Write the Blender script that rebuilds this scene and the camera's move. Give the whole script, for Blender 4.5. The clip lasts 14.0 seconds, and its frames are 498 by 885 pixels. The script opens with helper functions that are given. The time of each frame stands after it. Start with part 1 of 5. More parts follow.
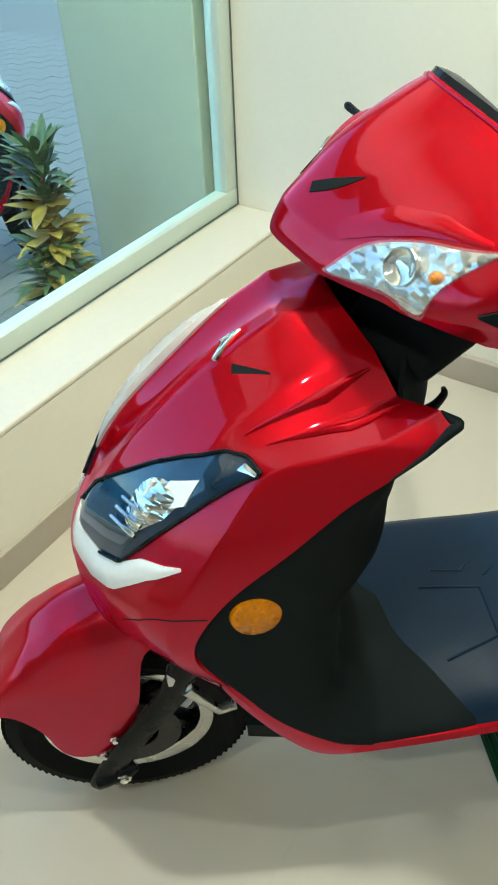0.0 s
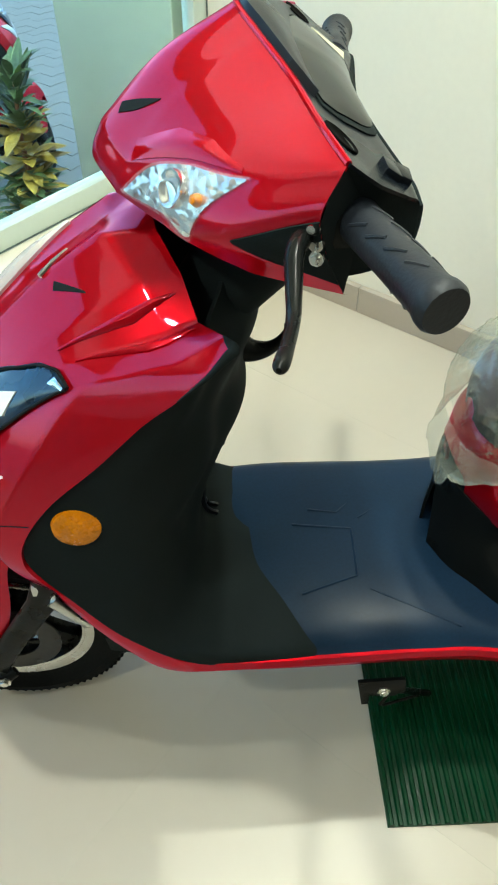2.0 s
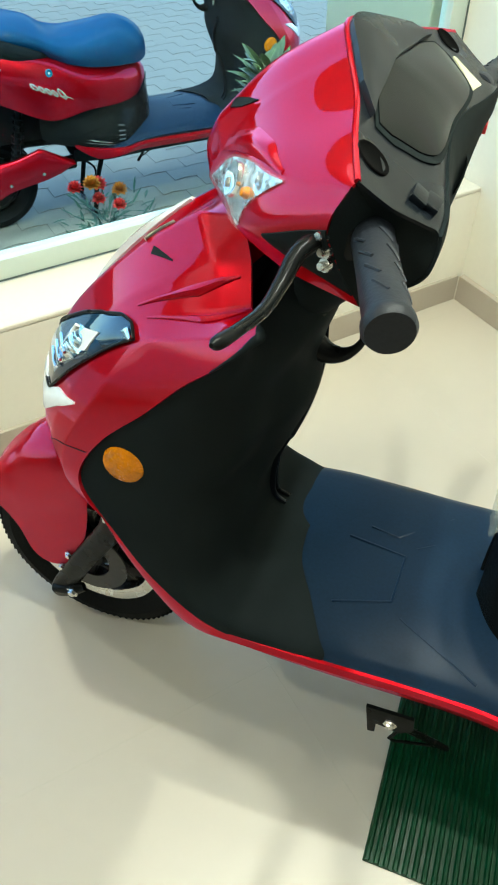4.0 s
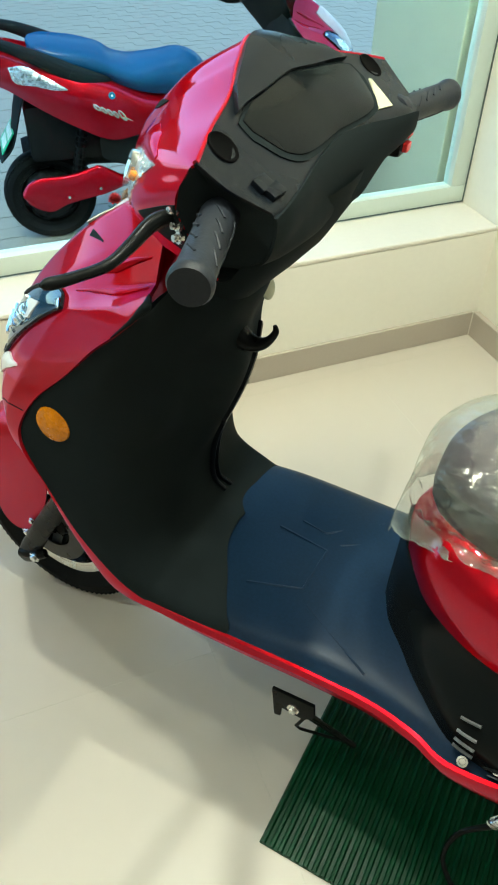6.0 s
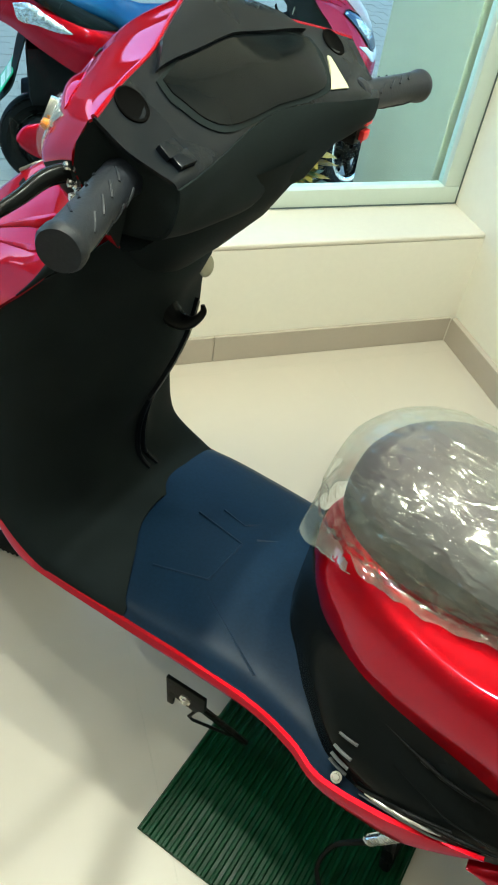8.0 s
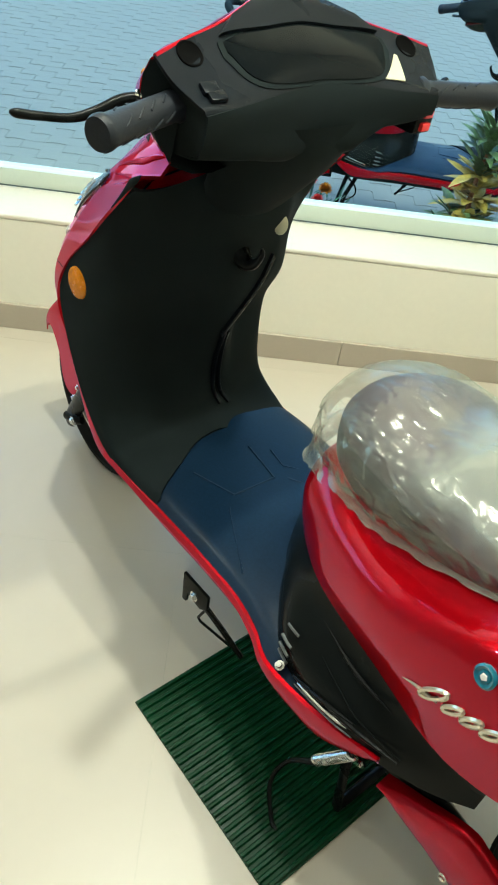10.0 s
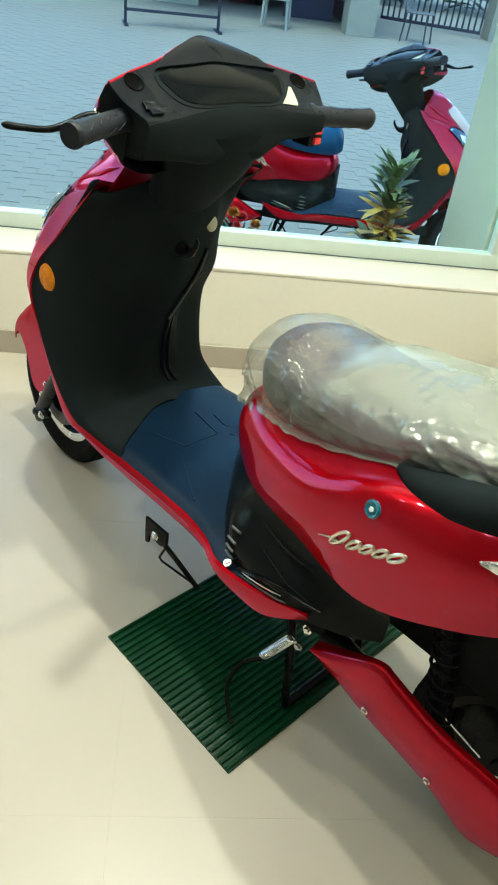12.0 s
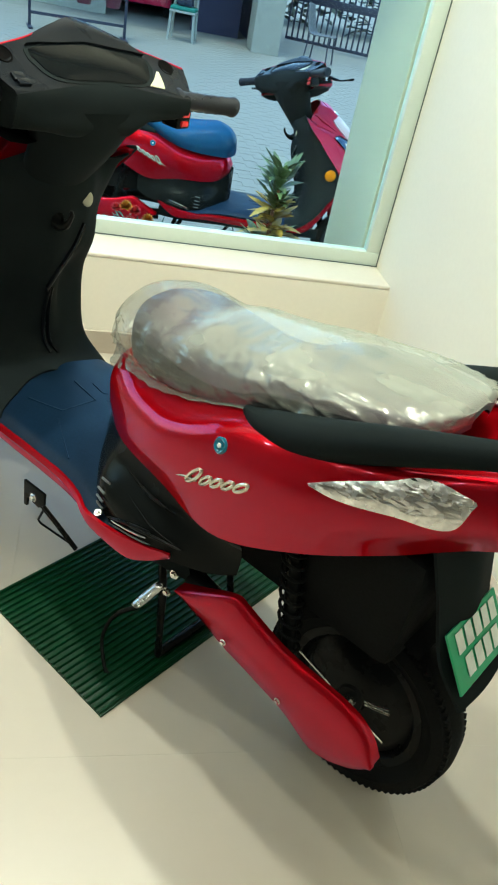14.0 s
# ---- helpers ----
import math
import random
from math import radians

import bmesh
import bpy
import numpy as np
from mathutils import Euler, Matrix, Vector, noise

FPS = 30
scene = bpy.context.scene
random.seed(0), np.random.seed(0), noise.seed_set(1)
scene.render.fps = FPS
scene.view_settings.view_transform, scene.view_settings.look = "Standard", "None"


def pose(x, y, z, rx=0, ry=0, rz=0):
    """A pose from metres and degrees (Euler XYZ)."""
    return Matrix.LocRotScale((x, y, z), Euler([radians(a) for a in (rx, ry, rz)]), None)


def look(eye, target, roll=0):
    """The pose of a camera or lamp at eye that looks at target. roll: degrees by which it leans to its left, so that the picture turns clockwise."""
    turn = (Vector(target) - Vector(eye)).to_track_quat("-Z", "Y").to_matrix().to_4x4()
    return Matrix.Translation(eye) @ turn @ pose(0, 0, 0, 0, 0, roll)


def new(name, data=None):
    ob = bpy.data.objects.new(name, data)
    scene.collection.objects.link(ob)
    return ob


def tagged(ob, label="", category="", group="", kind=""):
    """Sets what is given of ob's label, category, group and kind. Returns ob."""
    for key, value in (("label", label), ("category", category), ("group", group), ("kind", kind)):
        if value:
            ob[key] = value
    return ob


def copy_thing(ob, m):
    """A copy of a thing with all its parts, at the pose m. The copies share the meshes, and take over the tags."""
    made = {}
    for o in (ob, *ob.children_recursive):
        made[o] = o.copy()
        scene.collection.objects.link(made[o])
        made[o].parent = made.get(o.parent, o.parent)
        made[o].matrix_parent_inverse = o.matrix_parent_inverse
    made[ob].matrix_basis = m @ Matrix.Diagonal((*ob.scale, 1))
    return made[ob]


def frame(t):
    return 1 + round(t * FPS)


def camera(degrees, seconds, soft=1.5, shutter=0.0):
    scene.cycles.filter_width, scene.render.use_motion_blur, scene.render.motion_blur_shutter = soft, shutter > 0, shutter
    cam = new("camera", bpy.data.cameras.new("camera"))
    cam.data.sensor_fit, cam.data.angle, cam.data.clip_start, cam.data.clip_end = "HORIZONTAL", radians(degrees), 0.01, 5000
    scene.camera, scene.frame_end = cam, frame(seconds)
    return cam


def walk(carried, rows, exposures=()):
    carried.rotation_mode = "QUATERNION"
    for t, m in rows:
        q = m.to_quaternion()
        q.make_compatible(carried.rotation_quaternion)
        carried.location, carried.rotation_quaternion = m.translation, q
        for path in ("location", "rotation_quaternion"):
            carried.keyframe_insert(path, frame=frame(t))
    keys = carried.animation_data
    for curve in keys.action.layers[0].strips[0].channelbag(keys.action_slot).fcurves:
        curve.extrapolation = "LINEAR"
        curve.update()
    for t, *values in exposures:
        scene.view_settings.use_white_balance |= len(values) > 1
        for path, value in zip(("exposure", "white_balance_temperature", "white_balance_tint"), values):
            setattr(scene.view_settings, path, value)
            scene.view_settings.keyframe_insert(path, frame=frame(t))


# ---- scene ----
cam = camera(37.47, 14.0, 2.0)
PATH = [
    (0, (-1.8565, -1.1000, 1.3839), (-0.9349, -0.4602, 0.3882), -2.38),
    (0.5, (-1.8157, -1.1677, 1.3859), (-0.9084, -0.5101, 0.3888), -2.22),
    (1, (-1.7854, -1.2430, 1.3848), (-0.8870, -0.5977, 0.3717), -1.83),
    (1.5, (-1.7797, -1.3005, 1.3792), (-0.9009, -0.6612, 0.3453), -1.47),
    (2, (-1.7570, -1.3170, 1.3740), (-0.9209, -0.6681, 0.3110), -0.22),
    (2.5, (-1.7167, -1.3326, 1.3816), (-0.9157, -0.6422, 0.3178), 1.23),
    (3, (-1.6835, -1.3716, 1.3861), (-0.9652, -0.5735, 0.3386), 3.41),
    (3.5, (-1.6662, -1.4277, 1.3931), (-1.0278, -0.5583, 0.3508), 0.31),
    (3.7, (-1.6560, -1.4552, 1.3919), (-1.0707, -0.5598, 0.3404), -0.14),
    (5.8, (-1.5156, -1.6682, 1.3959), (-1.1147, -0.6184, 0.4024), 1.21),
    (6, (-1.4953, -1.6903, 1.3915), (-1.0712, -0.6567, 0.3906), 1.24),
    (6.5, (-1.4722, -1.7184, 1.3826), (-0.9858, -0.7285, 0.3660), 1.88),
    (7, (-1.4459, -1.7110, 1.3674), (-0.8858, -0.7955, 0.3194), 5.57),
    (7.5, (-1.4112, -1.6866, 1.3702), (-0.8846, -0.7671, 0.3084), 8.18),
    (8, (-1.3807, -1.6860, 1.3783), (-0.9446, -0.6902, 0.3448), 9.45),
    (8.2, (-1.3685, -1.7028, 1.3712), (-0.9885, -0.6996, 0.3227), 9.18),
    (10.3, (-1.1595, -2.0461, 1.3804), (-1.1076, -0.8829, 0.4348), 8.25),
    (10.5, (-1.1593, -2.0853, 1.3842), (-1.0707, -0.8912, 0.4807), 8.40),
    (11, (-1.1602, -2.1814, 1.3815), (-1.0320, -1.0230, 0.4371), 7.50),
    (11.5, (-1.1553, -2.2764, 1.3815), (-1.0082, -1.0964, 0.4672), 8.02),
    (12, (-1.1480, -2.3467, 1.3879), (-1.0006, -1.1429, 0.5053), 7.71),
    (12.5, (-1.1359, -2.3817, 1.3915), (-0.9847, -1.1430, 0.5591), 8.51),
    (13, (-1.1037, -2.4414, 1.3744), (-0.8722, -1.2461, 0.4981), 10.80),
    (13.5, (-1.0866, -2.4856, 1.3762), (-0.8120, -1.2729, 0.5371), 11.64),
    (14, (-1.0667, -2.5046, 1.3706), (-0.7459, -1.3011, 0.5347), 12.09),
]
EXPOSURES = [(0, 1.83, 5900, -1), (2, 1.96, 5900, -1), (3.7, 2.09, 5900, -1), (6, 1.99, 5950, -2), (8.2, 2.01, 5950, -2), (10.3, 2.05, 6000, -1), (14, 2.06, 6000, 0)]
walk(cam, [(t, look(eye, target, roll)) for t, eye, target, roll in PATH], EXPOSURES)

# ---- light ----
world = bpy.data.worlds.new("sky")
scene.world = world
world.use_nodes = True
wn = world.node_tree.nodes
sky = wn.new("ShaderNodeTexSky")
sky.sky_type = "NISHITA"
sky.sun_disc = False
sky.sun_elevation = radians(70)
sky.sun_rotation = radians(217)
sky.dust_density = 1.2
sky.ozone_density = 2.0
world.node_tree.links.new(sky.outputs[0], wn["Background"].inputs[0])
wn["Background"].inputs[1].default_value = 0.15
sun_data = bpy.data.lights.new("sun", "SUN")
sun_data.energy = 0.4
sun_data.angle = radians(20)
sun_data.color = (1.0, 0.95, 0.86)
sun = new("sun", sun_data)
sun.matrix_world = look((-3.9, -5.2, 18.0), (0, 0, 0))
LAMPS = [(-1.29, -0.87, 6.8), (-0.45, -1.05, 7.0), (-1.47, -1.29, 2.3), (-2.75, -0.75, 4.0), (-2.9, -2.4, 0.7), (-2.0, -3.5, 0.8), (-0.6, -3.3, 0.7), (-3.75, -0.8, 0.6), (-3.9, -2.4, 0.3)]
CEILING = 2.75
for lx, ly, watts in LAMPS:
    ld = bpy.data.lights.new("downlight_glow", "AREA")
    ld.shape, ld.size, ld.energy, ld.color = "DISK", 0.08, watts, (1.0, 0.945, 0.78)
    lamp = new("downlight_glow", ld)
    lamp.location = (lx, ly, CEILING - 0.03)


# ---- materials ----
def mat(name, col, rough=0.5, metal=0.0, coat=0.0, var=0.12, scale=5.0, fine=90.0, bump=0.0, rvar=0.1, alpha=1.0,
        trans=0.0, rand=0.0, ior=1.5, emit=0.0, stretch=(1, 1, 1), coat_rough=0.03):
    m = bpy.data.materials.new(name)
    m.use_nodes = True
    nt = m.node_tree
    n, ln = nt.nodes, nt.links
    p = n["Principled BSDF"]
    co = n.new("ShaderNodeTexCoord")
    mp = n.new("ShaderNodeMapping")
    mp.inputs["Scale"].default_value = stretch
    ln.new(co.outputs["Object"], mp.inputs[0])
    big = n.new("ShaderNodeTexNoise")
    big.inputs["Scale"].default_value, big.inputs["Detail"].default_value = scale, 5
    small = n.new("ShaderNodeTexNoise")
    small.inputs["Scale"].default_value, small.inputs["Detail"].default_value = fine, 3
    ln.new(mp.outputs[0], big.inputs[0])
    ln.new(mp.outputs[0], small.inputs[0])
    add = n.new("ShaderNodeMath")
    add.operation = "ADD"
    ln.new(big.outputs[0], add.inputs[0])
    ln.new(small.outputs[0], add.inputs[1])
    last = add.outputs[0]
    if rand:
        info = n.new("ShaderNodeObjectInfo")
        ra = n.new("ShaderNodeMath")
        ra.operation = "MULTIPLY_ADD"
        ra.inputs[1].default_value = rand
        ln.new(info.outputs["Random"], ra.inputs[0])
        ln.new(last, ra.inputs[2])
        last = ra.outputs[0]
    ramp = n.new("ShaderNodeMapRange")
    ramp.inputs["From Min"].default_value, ramp.inputs["From Max"].default_value = 0.6, 1.4 + rand
    ramp.inputs["To Min"].default_value, ramp.inputs["To Max"].default_value = 1 - var, 1 + var
    ln.new(last, ramp.inputs[0])
    mul = n.new("ShaderNodeVectorMath")
    mul.operation = "SCALE"
    mul.inputs[0].default_value = col
    ln.new(ramp.outputs[0], mul.inputs["Scale"])
    ln.new(mul.outputs[0], p.inputs["Base Color"])
    rr = n.new("ShaderNodeMapRange")
    rr.inputs["From Min"].default_value, rr.inputs["From Max"].default_value = 0.3, 0.7
    rr.inputs["To Min"].default_value, rr.inputs["To Max"].default_value = max(rough - rvar, 0.02), min(rough + rvar, 1)
    ln.new(big.outputs[0], rr.inputs[0])
    ln.new(rr.outputs[0], p.inputs["Roughness"])
    p.inputs["Metallic"].default_value = metal
    p.inputs["Coat Weight"].default_value = coat
    p.inputs["Coat Roughness"].default_value = coat_rough
    p.inputs["IOR"].default_value = ior
    p.inputs["Alpha"].default_value = alpha
    p.inputs["Transmission Weight"].default_value = trans
    if emit:
        p.inputs["Emission Color"].default_value = (*col, 1)
        p.inputs["Emission Strength"].default_value = emit
    if bump:
        b = n.new("ShaderNodeBump")
        b.inputs["Strength"].default_value = bump
        b.inputs["Distance"].default_value = 0.004
        ln.new(small.outputs[0], b.inputs["Height"])
        ln.new(b.outputs[0], p.inputs["Normal"])
    return m


WALL = mat("cream_wall_paint", (0.80, 0.77, 0.655), 0.5, var=0.02, scale=1.5, fine=60, bump=0.05, rvar=0.02)
# for walls out of view: darkened to keep reflections and bounce low
BACKWALL = mat("unseen_wall_dark_paint", (0.45, 0.42, 0.37), 0.6, var=0.05, scale=1.5, fine=60, bump=0.05)
WHITE = mat("white_gloss_paint", (0.68, 0.665, 0.58), 0.35, var=0.02, scale=3, rvar=0.01)
CEIL = mat("ceiling_paint", (0.82, 0.81, 0.78), 0.7, var=0.03)
TILE = mat("beige_vitrified_tile", (0.52, 0.47, 0.385), 0.36, var=0.015, scale=0.7, fine=30, rand=0.15, rvar=0.004)
GROUT = mat("tile_joint", (0.50, 0.47, 0.38), 0.4)
SKIRT = mat("skirting_tile", (0.42, 0.37, 0.30), 0.3, var=0.03, scale=6, rand=0.15, rvar=0.02)
FRAME = mat("window_frame_powder_coat", (0.56, 0.64, 0.57), 0.35, var=0.02, rvar=0.01)
GASKET = mat("dark_gasket", (0.10, 0.13, 0.12), 0.7)
GREYTRIM = mat("light_grey_plastic", (0.12, 0.125, 0.125), 0.4)
GLASS = mat("window_glass", (0.79, 0.97, 0.97), 0.01, var=0.0, trans=1.0, ior=1.18, rvar=0.0)
RED = mat("red_candy_paint", (0.395, 0.0008, 0.0056), 0.32, metal=0.60, var=0.05, scale=3, fine=1400, rvar=0.03)


def candy(m, tint, ior):
    """A tinted clear lacquer over the paint: its gloss grows towards grazing."""
    n, ln = m.node_tree.nodes, m.node_tree.links
    pr = n["Principled BSDF"]
    pr.inputs["Specular IOR Level"].default_value = 0.0
    pr.inputs["Specular Tint"].default_value = (1.0, 0.02, 0.08, 1.0)
    gl, fr, mx = n.new("ShaderNodeBsdfGlossy"), n.new("ShaderNodeFresnel"), n.new("ShaderNodeMixShader")
    gl.inputs[0].default_value = (*tint, 1)
    gl.inputs["Roughness"].default_value = 0.03
    fr.inputs[0].default_value = ior
    ln.new(fr.outputs[0], mx.inputs[0])
    ln.new(pr.outputs[0], mx.inputs[1])
    ln.new(gl.outputs[0], mx.inputs[2])
    ln.new(mx.outputs[0], n["Material Output"].inputs[0])


candy(RED, (1.0, 0.47, 0.80), 1.54)
SOCKET = mat("matt_black_rubber", (0.003, 0.003, 0.003), 0.8, ior=1.08, var=0.2)
BLACK = mat("black_textured_plastic", (0.0138, 0.0182, 0.0190), 0.60, ior=1.07, var=0.2, scale=8, fine=700, bump=0.06)
DASH = mat("satin_grey_plastic", (0.0068, 0.0092, 0.0128), 0.28, ior=1.22, var=0.1, scale=6, fine=500, bump=0.04)
PANEL = mat("gloss_black_plastic", (0.0075, 0.009, 0.009), 0.18, ior=1.15, var=0.15, scale=8, fine=500)
SCREEN = mat("instrument_screen", (0.0035, 0.005, 0.006), 0.10, coat=0.0, ior=1.16, var=0.05, rvar=0.03)
DARKSTEEL = mat("dark_steel", (0.06, 0.06, 0.06), 0.35, metal=1.0, var=0.15, scale=30)
RUBBER = mat("tyre_rubber", (0.009, 0.010, 0.010), 0.7, ior=1.15, var=0.3, scale=20, fine=200, bump=0.2)
GRIP = mat("grip_rubber", (0.0145, 0.0175, 0.0235), 0.45, ior=1.32, var=0.2, scale=20, fine=300, bump=0.1)
STEEL = mat("bright_steel", (0.75, 0.74, 0.70), 0.22, metal=1.0, var=0.1, scale=30)
ALLOY = mat("alloy_rim", (0.55, 0.55, 0.53), 0.3, metal=1.0, var=0.08, scale=20)
IRON = mat("black_enamelled_steel", (0.006, 0.007, 0.007), 0.28, ior=1.2, var=0.2, scale=20, bump=0.05)
MAT_BLUE = mat("footboard_rubber", (0.0068, 0.0205, 0.045), 0.40, ior=1.20, var=0.2, scale=6, fine=200, bump=0.02)
LENS = mat("clear_lamp_lens", (0.90, 0.93, 0.95), 0.04, coat=1.0, var=0.05, alpha=0.10)
CHROME_PLAIN = mat("plain_chrome", (0.70, 0.72, 0.71), 0.10, metal=1.0, var=0.15, scale=60)
CHROME = mat("lamp_reflector_chrome", (0.66, 0.68, 0.68), 0.06, metal=1.0, var=0.25, scale=40, fine=120)


def facets(m, scale, strength, stretch=(1, 1, 1)):
    """Tilts the surface cell by cell, as moulded prisms do."""
    n, ln = m.node_tree.nodes, m.node_tree.links
    co, vo, su, ad, nm = n.new("ShaderNodeTexCoord"), n.new("ShaderNodeTexVoronoi"), n.new("ShaderNodeVectorMath"), n.new("ShaderNodeVectorMath"), n.new("ShaderNodeVectorMath")
    geo, sc = n.new("ShaderNodeNewGeometry"), n.new("ShaderNodeVectorMath")
    vo.inputs["Scale"].default_value = scale
    su.operation, sc.operation, ad.operation, nm.operation = "SUBTRACT", "SCALE", "ADD", "NORMALIZE"
    su.inputs[1].default_value = (.5, .5, .5)
    sc.inputs["Scale"].default_value = strength
    mp = n.new("ShaderNodeMapping")
    mp.inputs["Scale"].default_value = stretch
    ln.new(co.outputs["Object"], mp.inputs[0])
    ln.new(mp.outputs[0], vo.inputs["Vector"])
    ln.new(vo.outputs["Color"], su.inputs[0])
    ln.new(su.outputs[0], sc.inputs[0])
    ln.new(sc.outputs[0], ad.inputs[0])
    ln.new(geo.outputs["Normal"], ad.inputs[1])
    ln.new(ad.outputs[0], nm.inputs[0])
    ln.new(nm.outputs[0], n["Principled BSDF"].inputs["Normal"])


facets(CHROME, 120.0, 0.50, (0.5, 0.5, 2.4))
PRISM = mat("clear_prism_lens", (0.86, 0.86, 0.86), 0.26, metal=1.0, var=0.25, scale=40, fine=120)
facets(PRISM, 190.0, 0.40, (0.45, 0.45, 2.0))
INDICATOR = mat("silvered_indicator_bowl", (0.62, 0.62, 0.60), 0.24, metal=1.0, var=0.35, scale=30, fine=120)
facets(INDICATOR, 170.0, 0.48, (0.7, 0.7, 1.3))
DARKLENS = mat("smoked_headlamp_lens", (0.008, 0.036, 0.085), 0.04, coat=0.6, var=0.6, scale=9, fine=24, rvar=0.02)
AMBER = mat("amber_reflector", (0.62, 0.20, 0.0), 0.25, ior=1.3, coat=0.0, var=0.15, scale=60, fine=300, bump=0.2)
facets(AMBER, 230.0, 0.55)
PEARL = mat("white_lamp_trim", (0.75, 0.76, 0.74), 0.2, coat=0.6, var=0.05)
SEAT = mat("seat_vinyl", (0.092, 0.070, 0.085), 0.5, var=0.05, scale=8, fine=250, bump=0.03)
SEATSIDE = mat("black_seat_vinyl", (0.011, 0.011, 0.018), 0.45, var=0.1, scale=8, fine=250, bump=0.03)
PLATE_GREEN = mat("green_number_plate", (0.02, 0.36, 0.16), 0.35, var=0.08)
PLATE_WHITE = mat("plate_lettering", (0.75, 0.80, 0.75), 0.4)
GOLD = mat("warm_silver_script", (0.75, 0.68, 0.55), 0.25, metal=0.7)
BLUE_BADGE = mat("blue_enamel", (0.008, 0.13, 0.20), 0.15, coat=1.0)
REDLENS = mat("red_switch", (0.75, 0.03, 0.03), 0.3, emit=0.0)
GREENMAT = mat("green_rubber_ribs", (0.0018, 0.037, 0.0115), 0.42, ior=1.3, var=0.25, scale=14, fine=200, bump=0.15)
STICKER = mat("cream_warning_sticker", (0.50, 0.48, 0.34), 0.5, var=0.05)


def film_material(name, milk_col, tight, loose, gloss_face, gloss_edge):
    """Thin crumpled film: nearly clear where it clings, cloudy where it stands off, with small glints."""
    m = bpy.data.materials.new(name)
    m.use_nodes = True
    n, ln = m.node_tree.nodes, m.node_tree.links
    n.remove(n["Principled BSDF"])
    clear, milk, gloss = n.new("ShaderNodeBsdfTransparent"), n.new("ShaderNodeBsdfDiffuse"), n.new("ShaderNodeBsdfGlossy")
    clear.inputs[0].default_value = (0.93, 0.94, 0.94, 1)
    milk.inputs[0].default_value = (*milk_col, 1)
    gloss.inputs["Roughness"].default_value = 0.13
    gloss.inputs[0].default_value = (0.95, 0.92, 0.80, 1)
    co, mp = n.new("ShaderNodeTexCoord"), n.new("ShaderNodeMapping")
    mp.inputs["Scale"].default_value = (1.0, 2.4, 2.4)
    mp.inputs["Rotation"].default_value = (0.2, 0.25, 0.35)
    ln.new(co.outputs["Object"], mp.inputs[0])
    fine, patch_ = n.new("ShaderNodeTexNoise"), n.new("ShaderNodeTexNoise")
    fine.noise_type = "RIDGED_MULTIFRACTAL"
    fine.inputs["Scale"].default_value, fine.inputs["Detail"].default_value, fine.inputs["Distortion"].default_value = 26.0, 3.0, 0.6
    patch_.inputs["Scale"].default_value, patch_.inputs["Detail"].default_value = 7.0, 3.0
    ln.new(mp.outputs[0], fine.inputs[0])
    ln.new(mp.outputs[0], patch_.inputs[0])
    b = n.new("ShaderNodeBump")
    b.inputs["Distance"].default_value = 0.005
    ln.new(fine.outputs[0], b.inputs["Height"])
    ln.new(b.outputs[0], milk.inputs["Normal"])
    ln.new(b.outputs[0], gloss.inputs["Normal"])
    slack = n.new("ShaderNodeAttribute")
    slack.attribute_name = "slack"
    crisp = n.new("ShaderNodeMapRange")
    crisp.inputs["To Min"].default_value, crisp.inputs["To Max"].default_value = 0.95, 0.16
    ln.new(slack.outputs["Fac"], crisp.inputs[0])
    ln.new(crisp.outputs[0], b.inputs["Strength"])
    amount, wave, total = n.new("ShaderNodeMapRange"), n.new("ShaderNodeMapRange"), n.new("ShaderNodeMath")
    amount.inputs["To Min"].default_value, amount.inputs["To Max"].default_value = tight, loose
    ln.new(slack.outputs["Fac"], amount.inputs[0])
    wave.inputs["From Min"].default_value, wave.inputs["From Max"].default_value = 0.35, 0.65
    wave.inputs["To Min"].default_value, wave.inputs["To Max"].default_value = -0.05, 0.07
    ln.new(patch_.outputs[0], wave.inputs[0])
    ln.new(amount.outputs[0], total.inputs[0])
    ln.new(wave.outputs[0], total.inputs[1])
    total.use_clamp = True
    lw, power, fr = n.new("ShaderNodeLayerWeight"), n.new("ShaderNodeMath"), n.new("ShaderNodeMath")
    ln.new(b.outputs[0], lw.inputs["Normal"])
    power.operation, fr.operation = "POWER", "MULTIPLY_ADD"
    power.inputs[1].default_value = 3.0
    ln.new(lw.outputs["Facing"], power.inputs[0])
    ln.new(power.outputs[0], fr.inputs[0])
    fr.inputs[1].default_value, fr.inputs[2].default_value = gloss_edge, gloss_face
    one, two = n.new("ShaderNodeMixShader"), n.new("ShaderNodeMixShader")
    ln.new(total.outputs[0], one.inputs[0])
    ln.new(clear.outputs[0], one.inputs[1])
    ln.new(milk.outputs[0], one.inputs[2])
    ln.new(fr.outputs[0], two.inputs[0])
    ln.new(one.outputs[0], two.inputs[1])
    ln.new(gloss.outputs[0], two.inputs[2])
    ln.new(two.outputs[0], n["Material Output"].inputs[0])
    return m


# cloudy film; its pale green milk also paints the window's grazing sheen
FILM = film_material("clear_polythene_film", (0.43, 0.475, 0.42), 0.13, 0.43, 0.085, 0.22)
BLUEFILM = film_material("blue_polythene_film", (0.012, 0.07, 0.17), 0.88, 0.95, 0.02, 0.10)


NOSEFILM = mat("cloudy_clear_film", (0.75, 0.76, 0.72), 0.25, alpha=0.55, var=0.1, scale=12)


